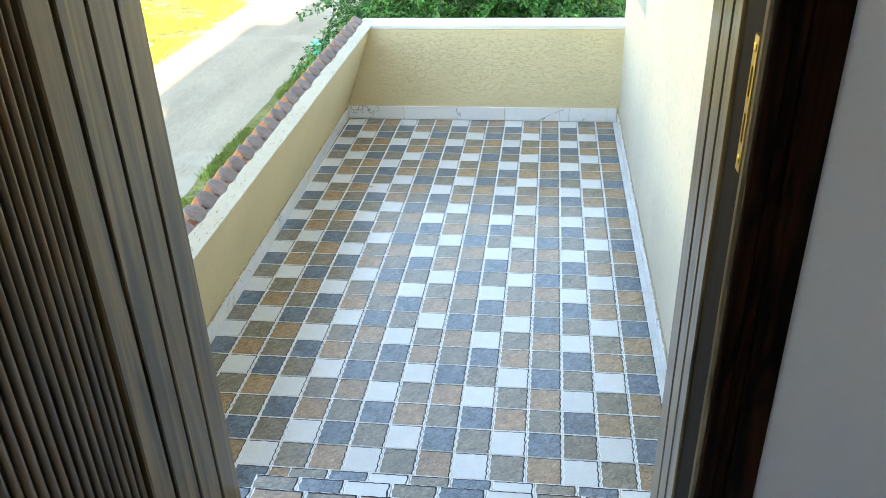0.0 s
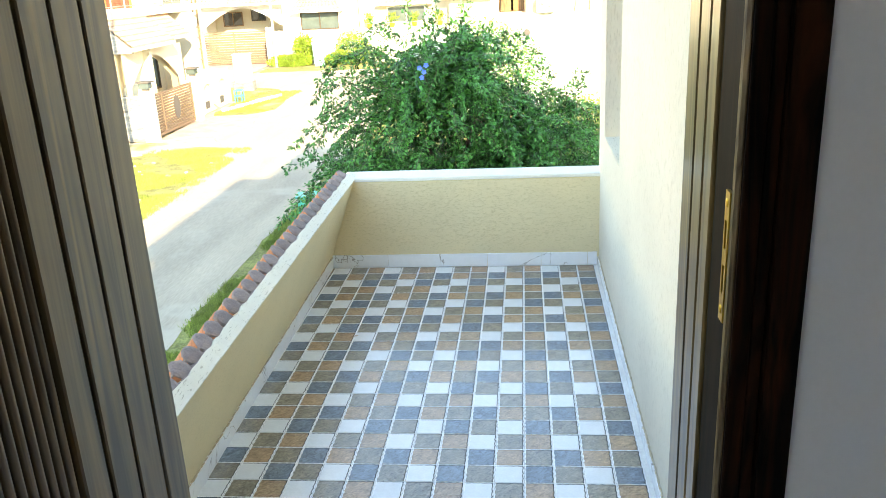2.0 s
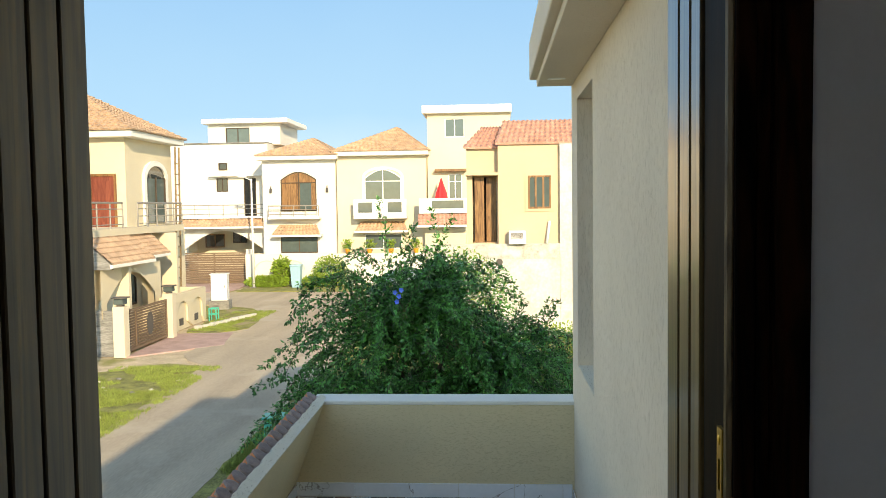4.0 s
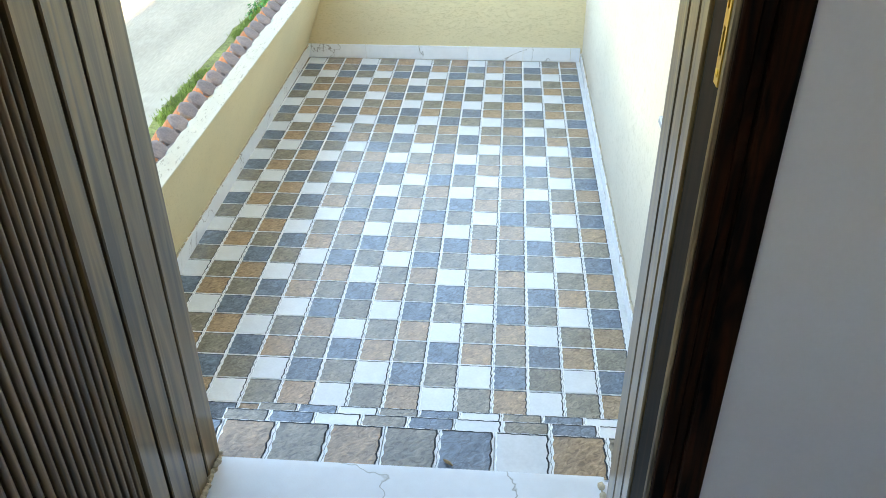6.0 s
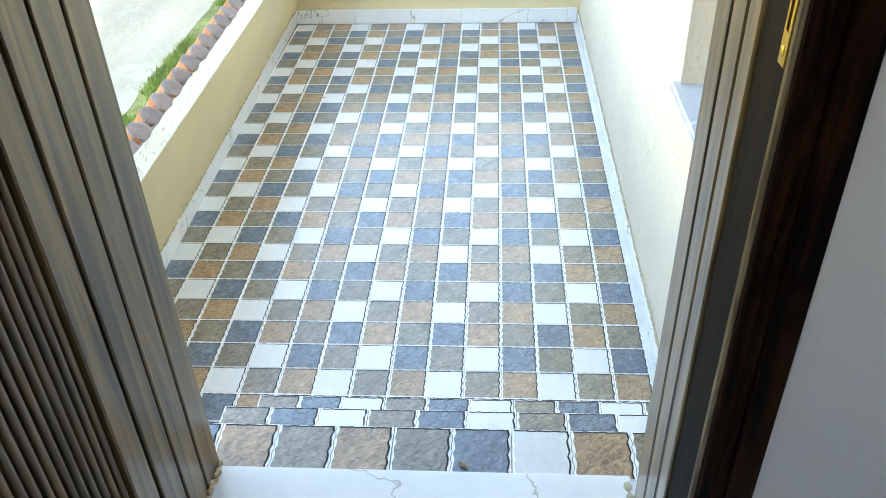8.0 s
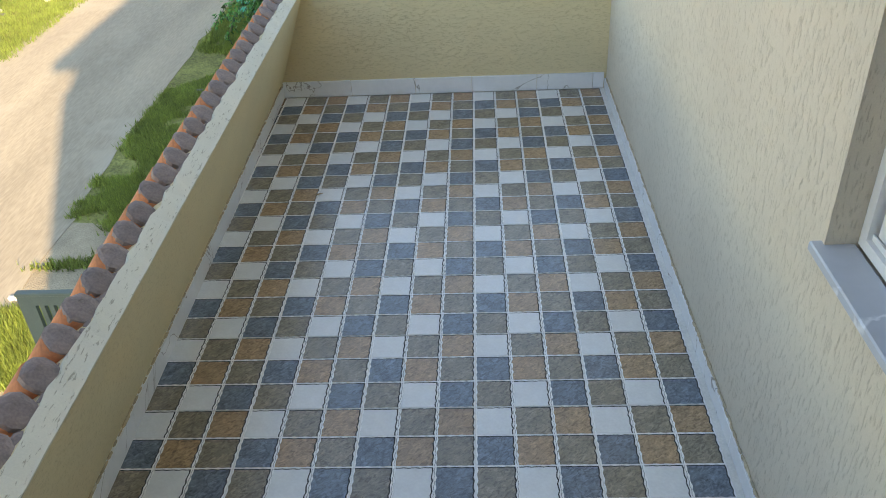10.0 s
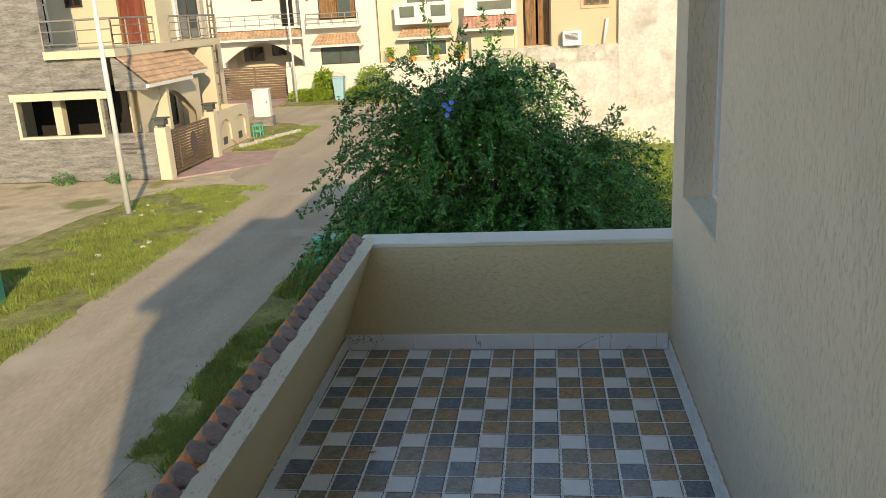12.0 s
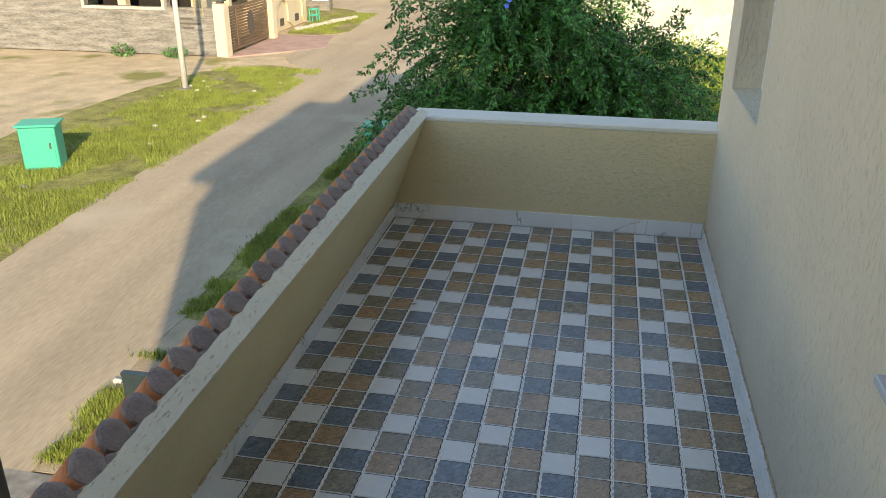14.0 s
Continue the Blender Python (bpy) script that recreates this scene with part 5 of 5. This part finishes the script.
g = thing("metal_gate", (0, 0, 0), "brown slatted metal gate with a rounded grille", "gate")
bm = holed(bmesh.new(), "y", 21.3, 24.95, GROUND_Z + 0.08, -1.35, -11.40, -11.34, [(21.38, 22.2, GROUND_Z + 0.18, -1.43), (22.28, 24.87, GROUND_Z + 0.18, -1.43)])
part("gate_frame", bm, GATE_BROWN, g)
for i in range(13):
    z = GROUND_Z + 0.2 + i * 0.098
    part("slat", slab(-11.385, -11.36, 21.36, 24.89, z, z + 0.066), GATE_BROWN, g)
bm = bmesh.new()
bmesh.ops.create_circle(bm, cap_ends=True, radius=0.36, segments=20)
bmesh.ops.transform(bm, matrix=Matrix.Translation((-11.335, 23.35, -2.05)) @ Euler((0, radians(90), 0)).to_matrix().to_4x4() @ Matrix.Diagonal((1.2, 0.8, 1, 1)), verts=bm.verts)
part("grille", bm, INK, g)
for y in (21.05, 25.2):
    p = thing("gate_pier", (-11.35, y, GROUND_Z), "cream gate pier with a flat lantern on top", "pier")
    part("shaft", slab(-0.2, 0.2, -0.2, 0.2, 0, 1.75, 0.01), HOUSE_CREAM, p)
    lan = part("lantern", slab(-0.17, 0.17, -0.17, 0.17, 1.82, 2.02, 0.02), GLASS_GREY, p, "square pier lantern")
    part("lantern_base", slab(-0.1, 0.1, -0.1, 0.1, 1.75, 1.82), INK, lan)
    part("lantern_cap", slab(-0.23, 0.23, -0.23, 0.23, 2.02, 2.07, 0.01), INK, lan)

h = thing("unfinished_house", (0, 0, 0), "unfinished house of bare grey cement with a dark opening", "house")
YB = 21.1
part("wall", holed(bmesh.new(), "x", -24.0, -11.65, GROUND_Z, 0.15, YB, YB + 0.23, [(-16.4, -13.5, -1.33, -0.13), (-13.3, -11.6, -1.33, 0.2)]), CEMENT, h)
part("wall", slab(-24.0, -15.0, YB - 0.02, YB + 0.3, 0.152, 7.5), CEMENT, h)
part("balcony_wall", slab(-15.0, -13.1, YB, YB + 0.2, 0.152, 1.25), CEMENT, h)
part("lintel", slab(-16.6, -13.1, YB - 0.06, YB - 0.001, -0.13, 0.12), HOUSE_CREAM, h, "cream painted lintel")
part("frame", holed(bmesh.new(), "x", -16.5, -13.4, -1.42, -0.131, YB - 0.03, YB - 0.001, [(-16.4, -13.5, -1.33, -0.13)]), HOUSE_CREAM, h)
# near-black sheet puts the interior's shade behind the opening
part("inside", slab(-17.5, -13.2, YB + 2.5, YB + 2.6, GROUND_Z, 0.1), DARK, h)
part("column", slab(-15.5, -15.2, YB + 0.6, YB + 0.9, GROUND_Z, 0.1), HOUSE_BEIGE, h)
for i, (x, z, w) in enumerate(((-12.9, -1.72, 0.5), (-13.1, -1.88, 0.95), (-12.8, -2.03, 0.4))):
    part("lettering", slab(x, x + w, YB - 0.004, YB - 0.0005, z, z + 0.07), INK, h)


# ---- street things ----
def street_lamp(x, y, lean, arm):
    p = thing("street_lamp", (x, y, GROUND_Z), "tall galvanised street lamp pole with a small lamp head", "street lamp", "street lamps")
    part("pole", rod(bmesh.new(), (0, 0, 0), (lean, 0, 6.9), 0.085, 0.05, 12), STEEL, p, smooth=True)
    part("base", slab(-0.16, 0.16, -0.16, 0.16, 0, 0.06), CEMENT, p)
    part("arm", rod(bmesh.new(), (lean, 0, 6.8), (lean + arm, -0.1, 7.0), 0.03, sides=6), STEEL, p)
    part("lamp_head", slab(lean + arm - 0.3, lean + arm + 0.25, -0.22, 0.02, 6.96, 7.06, 0.02), STEEL, p)
    return p


street_lamp(-10.16, 15.9, 0.0, -0.6)
street_lamp(-13.8, 44.5, 0.0, -0.5)


def cabinet(name, x, y, w, d, z, mat, label, turn=0.0, base=0.0, base_mat=None):
    c = thing(name, (x, y, GROUND_Z), label, "utility cabinet")
    c.rotation_euler.z = turn
    if base:
        part("plinth", slab(-w / 2 - 0.1, w / 2 + 0.1, -d / 2 - 0.1, d / 2 + 0.1, 0, base, 0.02), base_mat, c, "concrete plinth")
    part("body", slab(-w / 2, w / 2, -d / 2, d / 2, base, base + z, 0.015), mat, c)
    part("top", slab(-w / 2 - 0.05, w / 2 + 0.05, -d / 2 - 0.05, d / 2 + 0.05, base + z, base + z + 0.05, 0.015), mat, c)
    dr = part("door", slab(-w / 2 + 0.05, w / 2 - 0.05, -d / 2 - 0.015, -d / 2 - 0.001, base + 0.06, base + z - 0.06), mat, c)
    part("handle", slab(w / 2 - 0.14, w / 2 - 0.11, -d / 2 - 0.035, -d / 2 - 0.015, base + z * 0.5, base + z * 0.5 + 0.12), INK, dr)
    return c


cabinet("utility_cabinet", -9.45, 8.72, 0.68, 0.5, 0.86, TEAL, "bright teal green metal utility cabinet on the grass", 0.35)
cabinet("utility_cabinet", -3.3, 11.3, 0.5, 0.4, 0.5, TEAL, "small teal metal cabinet on the verge", 0.1)
cabinet("utility_cabinet", -12.35, 34.0, 0.80, 0.5, 1.3, WHITE_METAL, "white electrical cabinet on a concrete plinth", 0.1, 0.45, CEMENT)
b = thing("wheelie_bin", (-11.1, 44.7, GROUND_Z), "pale blue plastic rubbish bin before the hedge", "bin")
bm = bmesh.new()
loft(bm, [(-0.25, -0.25, 0), (0.25, -0.25, 0), (0.25, 0.25, 0), (-0.25, 0.25, 0)], [(-0.33, -0.33, 1.35), (0.33, -0.33, 1.35), (0.33, 0.33, 1.35), (-0.33, 0.33, 1.35)])
part("body", bm, BIN_BLUE, b)
part("lid", slab(-0.37, 0.37, -0.38, 0.34, 1.352, 1.45, 0.03), BIN_BLUE, b)

# the street gate below the parapet
g = thing("street_gate", (-2.0, 0.23, GROUND_Z), "grey-green metal gate with slots along its top", "gate")
bm = holed(bmesh.new(), "x", -0.5, 1.4, 0.0, 1.19, -0.02, 0.02, [(-0.37 + 0.075 * i, -0.335 + 0.075 * i, 0.85, 1.10) for i in range(20)])
part("leaf", bm, GATE_GREEN, g)
part("top_rail", slab(-0.505, 1.4, -0.03, 0.03, 1.192, 1.225, 0.006), GATE_GREEN, g)

fw = structure("wall_front_boundary", slab(-0.75, -0.3, -4.62, 0.22, GROUND_Z, -0.3), HOUSE_CREAM, "cream front of the house under the balcony", "wall")


# ---- plants ----
def leaves(rng, count, place, size, droop=0.3):
    """Folded leaves: place() gives a point and a way to grow."""
    vs, fs = [], []
    for _ in range(count):
        p, d = place(rng)
        d = (d + Vector((rng.gauss(0, 0.5), rng.gauss(0, 0.5), rng.gauss(0, 0.5) - droop))).normalized()
        s = d.cross(Vector((rng.gauss(0, 1), rng.gauss(0, 1), rng.gauss(0, 1)))).normalized()
        k = size * rng.uniform(0.6, 1.35)
        up = d.cross(s) * k * 0.12
        i = len(vs)
        vs += [p, p + d * k * 0.5 + s * k * 0.27 + up, p + d * k, p + d * k * 0.5 - s * k * 0.27 + up]
        fs += [(i, i + 1, i + 2), (i, i + 2, i + 3)]
    return vs, fs


def leafy(name, vs, fs, mat, parent, label=""):
    me = bpy.data.meshes.new(name)
    me.from_pydata([tuple(v) for v in vs], [], fs)
    me.materials.append(mat)
    ob = new(name, me)
    ob.parent = parent
    if label:
        ob["label"] = label
    return ob


TREE = Vector((0.0, 9.6, GROUND_Z))
tree = thing("tree", TREE, "broad bushy tree of small dark green leaves with drooping shoots", "tree")
rng = random.Random(21)
crown_rng = random.Random(5)
shoots = []
for k in range(5):
    a = k * 1.26 + 0.3
    bm = bmesh.new()
    foot, mid = Vector((0.15 * math.cos(a), 0.5 + 0.15 * math.sin(a), 0)), Vector((0.5 * math.cos(a), 0.5 + 0.4 * math.sin(a), 1.3 + 0.1 * k))
    rod(bm, foot, mid, 0.08, 0.05, 7), rod(bm, mid, mid + Vector((0.6 * math.cos(a), 0.4 * math.sin(a), 0.9)), 0.05, 0.015, 6)
    part("trunk", bm, BARK, tree)
BLOBS = (((-0.45, 0.0, 2.85), (1.5, 1.5, 1.35), 0.26), ((0.35, 0.1, 3.3), (0.7, 0.8, 1.0), 0.11), ((1.35, 0.3, 1.85), (1.35, 1.4, 1.0), 0.22), ((-1.2, -0.4, 1.2), (1.05, 1.2, 1.0), 0.20), ((0.7, -0.6, 1.15), (2.0, 1.5, 1.0), 0.20))
bm = bmesh.new()
for k in range(640):
    pick, b = rng.random(), 0
    while b < 4 and pick > BLOBS[b][2]:
        pick, b = pick - BLOBS[b][2], b + 1
    c, size, _ = BLOBS[b]
    d = Vector((rng.gauss(0, 1), rng.gauss(0, 1), rng.gauss(0, 1))).normalized()
    w = 0.55 + 0.40 * rng.random()
    start = Vector((c[0] + size[0] * d.x * w, c[1] + size[1] * d.y * w, max(0.2, c[2] + size[2] * d.z * w)))
    lift = rng.uniform(0.1, 0.6)
    length, sag = rng.uniform(0.7, 1.35), rng.uniform(0.45, 1.15)
    if k % 16 == 0 and b < 3:
        start.z, lift, length, sag = max(start.z, c[2]), 1.9, rng.uniform(1.0, 1.5), 0.1
    out = Vector((d.x, d.y, d.z * 0.3 + lift)).normalized()
    bend = rng.gauss(0, 0.12)
    pts = [start + out * length * i / 9 + Vector((bend * (i / 9) ** 2 + rng.gauss(0, 0.012), rng.gauss(0, 0.012), -sag * length * (i / 9) ** 2)) for i in range(10)]
    shoots.append([Vector((p.x, p.y, max(p.z, 0.08))) for p in pts])
    if k % 3 == 0:
        for p, q in zip(shoots[-1], shoots[-1][1:]):
            if (q - p).length > 0.005:
                rod(bm, p, q, 0.007, 0.005, 3)
tagged(part("twig_work", bm, BARK, tree), kind="stuff")


def strand_leaves(r, strands, step, size):
    """Small pointed leaves set to both sides along each hanging shoot, with short side sprays."""
    vs, fs = [], []

    def leaf(p, d, s):
        k = size * r.uniform(0.65, 1.3)
        up, i = d.cross(s) * k * 0.14, len(vs)
        vs.extend((p, p + d * k * 0.45 + s * k * 0.25 + up, p + d * k, p + d * k * 0.45 - s * k * 0.25 + up))
        fs.extend(((i, i + 1, i + 2), (i, i + 2, i + 3)))

    for pts in strands:
        side = Vector((r.gauss(0, 1), r.gauss(0, 1), 0.2)).normalized()
        for p, q in zip(pts, pts[1:]):
            way = (q - p).normalized() if (q - p).length > 1e-4 else Vector((0, 0, -1))
            for j in range(max(1, int((q - p).length / step))):
                c = p.lerp(q, r.random())
                across = (way.cross(side) if r.random() < 0.4 else side) * (1 if r.random() < 0.5 else -1)
                reach = across * r.random() ** 2 * 0.11
                for _ in range(3):
                    d = (way * 0.7 + across * r.uniform(0.4, 1.2) + Vector((r.gauss(0, 0.3), r.gauss(0, 0.3), r.gauss(0, 0.3) - 0.1))).normalized()
                    s = d.cross(Vector((r.gauss(0, 0.5), r.gauss(0, 0.5), 1))).normalized()
                    leaf(c + reach + Vector((r.gauss(0, 0.018), r.gauss(0, 0.018), r.gauss(0, 0.018))), d, s)
    return vs, fs


vs, fs = strand_leaves(crown_rng, shoots, 0.020, 0.078)
leafy("crown", vs, fs, LEAF, tree)


def in_crown(r):
    c, size, _ = BLOBS[r.randrange(5)]
    d = Vector((r.gauss(0, 1), r.gauss(0, 1), r.gauss(0, 1))).normalized() * (0.15 + 0.55 * r.random())
    return Vector((c[0] + size[0] * d.x, c[1] + size[1] * d.y, max(0.1, c[2] + size[2] * d.z))), d


vs, fs = leaves(crown_rng, 17000, in_crown, 0.13, 0.2)
leafy("inner_crown", vs, fs, LEAF, tree)


def bush(name, place, size, count, mat, label, leaf=0.09, seed=1):
    b = thing(name, place, label, "shrub")
    r = random.Random(seed)

    def inside(q):
        d = Vector((q.gauss(0, 1), q.gauss(0, 1), q.gauss(0, 1))).normalized() * (0.55 + 0.5 * q.random())
        return Vector((d.x * size[0], d.y * size[1], (d.z * 0.5 + 0.5) * size[2])), d

    bm = bmesh.new()
    for i in range(5):
        a = i * 1.3
        rod(bm, (0, 0, 0), (0.5 * size[0] * math.cos(a), 0.5 * size[1] * math.sin(a), 0.7 * size[2]), 0.02, 0.008, 4)
    part("stems", bm, BARK, b)
    v, f = leaves(r, count, inside, leaf)
    leafy("foliage", v, f, mat, b)
    return b


bush("hedge", (-13.1, 44.9, GROUND_Z), (1.35, 0.5, 0.72), 4200, LEAF_LIGHT, "clipped bright green hedge before the far house", 0.12, 2)
bush("hedge", (-9.9, 45.0, GROUND_Z), (0.9, 0.5, 0.72), 4200, LEAF_LIGHT, "clipped bright green hedge before the far house", 0.12, 3)
bush("shrub", (-12.2, 45.2, GROUND_Z), (0.6, 0.4, 1.9), 900, LEAF_LIGHT, "spiky young palm shrub", 0.22, 4)
bush("shrub", (-8.9, 44.6, GROUND_Z), (1.1, 0.6, 2.0), 2400, LEAF_LIGHT, "bright green shrub before the far house", 0.14, 5)
bush("shrub", (0.2, 21.5, GROUND_Z), (1.6, 1.0, 3.6), 3600, LEAF_LIGHT, "yellow-green shrub against the plot wall", 0.1, 6)
bush("shrub", (3.1, 15.5, GROUND_Z), (1.5, 1.3, 1.9), 6500, LEAF_LIGHT, "low sunlit shrub in the empty plot", 0.08, 7)
bush("shrub", (2.9, 11.0, GROUND_Z), (1.4, 1.6, 1.2), 6000, LEAF, "low dark shrub in the empty plot", 0.07, 8)
bush("shrub", (1.0, 20.5, GROUND_Z), (1.3, 0.9, 3.3), 2600, LEAF, "dark climbing shrub against the plot wall", 0.1, 9)
for i, x in enumerate((-8.0, -6.6, -5.2, -3.6)):
    pot = thing("flower_pot", (x, Y0 - 1.65, -0.85), "small potted plant with orange flowers on a ledge", "potted plant", "pots on the ledge")
    bm = bmesh.new()
    loft(bm, *[[(r * math.cos(a), r * math.sin(a), z) for a in np.linspace(0, 2 * math.pi, 10, endpoint=False)] for z, r in ((0, 0.13), (0.28, 0.18))])
    part("pot", bm, POT_ORANGE, pot)
    r = random.Random(i)
    v, f = leaves(r, 120, lambda q: (Vector((q.gauss(0, 0.16), q.gauss(0, 0.16), 0.3 + 0.5 * q.random())), Vector((0, 0, 1))), 0.16)
    leafy("foliage", v, f, LEAF_LIGHT, pot)
ledge = structure("wall_front_garden", slab(-14.7, -2.9, Y0 - 1.75, Y0 - 1.55, GROUND_Z, -0.85), HOUSE_WHITE, "low white garden wall before the far houses", "wall")

# grass blades on the verges
def tufts(count, spots, seed, height):
    r = random.Random(seed)
    vs, fs = [], []
    for _ in range(count):
        x0, x1, y0, y1 = spots[r.randrange(len(spots))]
        p = Vector((r.uniform(x0, x1), r.uniform(y0, y1), GROUND_Z))
        if noise.noise(p * 0.7) + 0.35 * noise.noise(p * 2.3) < -0.16:
            continue
        for _ in range(3):
            d = Vector((r.gauss(0, 0.35), r.gauss(0, 0.35), 1)).normalized() * height * r.uniform(0.5, 1.3)
            s = Vector((r.gauss(0, 1), r.gauss(0, 1), 0)).normalized() * 0.010
            i = len(vs)
            vs += [p + s, p - s, p + d]
            fs.append((i, i + 1, i + 2))
            p = p + Vector((r.gauss(0, 0.04), r.gauss(0, 0.04), 0))
    return vs, fs


STRIP, BANK = (-3.8, -2.4, 3.7, 14), (-10.6, -7.25, 4, 19.3)
v, f = tufts(72000, [STRIP, STRIP, STRIP, STRIP, STRIP, STRIP, STRIP, BANK, BANK, BANK, BANK, (-9.6, -7.3, 6, 18), (-11.2, -9.2, 26.8, 33), (-3.75, -2.4, 2.3, 4.2), (-3.7, -2.5, 0.4, 1.6)], 3, 0.09)
tagged(leafy("grass", v, f, BLADE, None), "thin uneven green grass along the lane", "grass", kind="stuff")


# low arches on the garden wall
for x0 in (-14.1, -12.4):
    bm = bmesh.new()
    n = 12
    for i in range(n):
        a, b = math.pi * i / n, math.pi * (i + 1) / n
        loft(bm, [(x0 + 0.8 + r * math.cos(a), yy, -1.85 + 0.75 * r * math.sin(a)) for yy, r in ((45.72, 0.72), (45.749, 0.72), (45.749, 0.8), (45.72, 0.8))], [(x0 + 0.8 + r * math.cos(b), yy, -1.85 + 0.75 * r * math.sin(b)) for yy, r in ((45.72, 0.72), (45.749, 0.72), (45.749, 0.8), (45.72, 0.8))])
    part("arch_moulding", bm, HOUSE_CREAM, ledge)

bush("shrub", (4.6, 13.0, GROUND_Z), (1.4, 1.6, 1.4), 5000, LEAF_LIGHT, "low sunlit weeds in the empty plot", 0.08, 14)
bush("shrub", (-13.0, 20.7, GROUND_Z), (0.4, 0.3, 0.3), 300, LEAF, "small weed at the foot of the grey wall", 0.08, 15)
bush("shrub", (-14.9, 20.6, GROUND_Z), (0.4, 0.3, 0.35), 300, LEAF, "small weed at the foot of the grey wall", 0.08, 16)
bloom = thing("blue_flowers", (-0.22, 8.1, 0.63), "small cluster of bright blue flowers in the tree", "flowers")
for i, (x, z) in enumerate(((-0.05, 0.02), (0.06, 0.06), (0.02, -0.05), (-0.02, -0.14))):
    bm = bmesh.new()
    for k in range(5):
        a = k * 1.257 + i
        p, q = Vector((math.cos(a), -0.5, math.sin(a))) * 0.05, Vector((-math.sin(a), 0, math.cos(a))) * 0.02
        c = Vector((x, 0, z))
        bm.faces.new([bm.verts.new(w) for w in (c, c + p * 0.6 + q, c + p, c + p * 0.6 - q)])
    bmesh.ops.remove_doubles(bm, verts=bm.verts, dist=1e-5)
    part("flower", bm, FLOWER_BLUE, bloom)
bm = rod(bmesh.new(), (0, 0.05, -0.1), (0.1, 0.5, -0.5), 0.008, sides=4)
part("stem", bm, BARK, bloom)

# litter and stones on the verge
rng = random.Random(77)
for i in range(26):
    left = i % 3
    x, y = (rng.uniform(-10.4, -7.6), rng.uniform(7, 18)) if left else (rng.uniform(-3.7, -2.7), rng.uniform(1.0, 11))
    st = thing("stone", (x, y, GROUND_Z + 0.012), "small pale stone lying in the grass", "stone", "stones on the verge")
    bm = bmesh.new()
    bmesh.ops.create_icosphere(bm, subdivisions=1, radius=1)
    for w in bm.verts:
        w.co *= rng.uniform(0.75, 1.2)
    k = rng.uniform(0.03, 0.085)
    bmesh.ops.transform(bm, matrix=Matrix.Translation((0, 0, k * 0.35)) @ Matrix.Diagonal((k * 1.3, k, k * 0.55, 1)), verts=bm.verts)
    part("body", bm, OLD_WHITE if i % 4 else CEMENT, st)


# ---- tiles, laid last ----
whole = tile_mesh()
for r in range(10):
    for c in range(5):
        lay(whole, floor, Matrix.Translation((c * TILE, -r * TILE, 0)))
for c in range(2):
    lay(tile_mesh(3, 3, 0, 0, seed=2), floor, Matrix.Translation((c * TILE, -10 * TILE, 0)))
strip = tile_mesh(1, 3, 2, 0, seed=3)
for r in range(10):
    lay(strip, floor, Matrix.Translation((-0.1333 + 0.0, -r * TILE, -0.001)))
CUTS = ((0.70, ("GBW", "RGB"), (3, 3, 3, 1)), (0.70, ("GBW", "BRG"), (3, 3, 3, 1)), (0.678, ("BRGRGBWRGB",), (1, 3, 2, 3, 1)))
for i, (edge, z) in enumerate(zip(EDGES, (0.222, 0.444, 0.662))):
    x, pads, widths = CUTS[i]
    col = 0
    for w in widths:
        stretch = Matrix.Diagonal((1, 0.97 if i < 2 else 1.03, 1, 1))
        lay(tile_mesh(w, 2 if i < 2 else 1, col, 0, seed=20 + i, pads=pads), steps_thing, Matrix.Translation((x, edge, z)) @ stretch)
        lay(tile_mesh(w, 1, col + 1, i, seed=30 + i), steps_thing, Matrix.Translation((x, edge - 0.013, z - 0.006)) @ Euler((radians(90), 0, 0)).to_matrix().to_4x4() @ Matrix.Diagonal((1, 1.55, 1, 1)))
        x, col = x + w * 0.1333, col + w
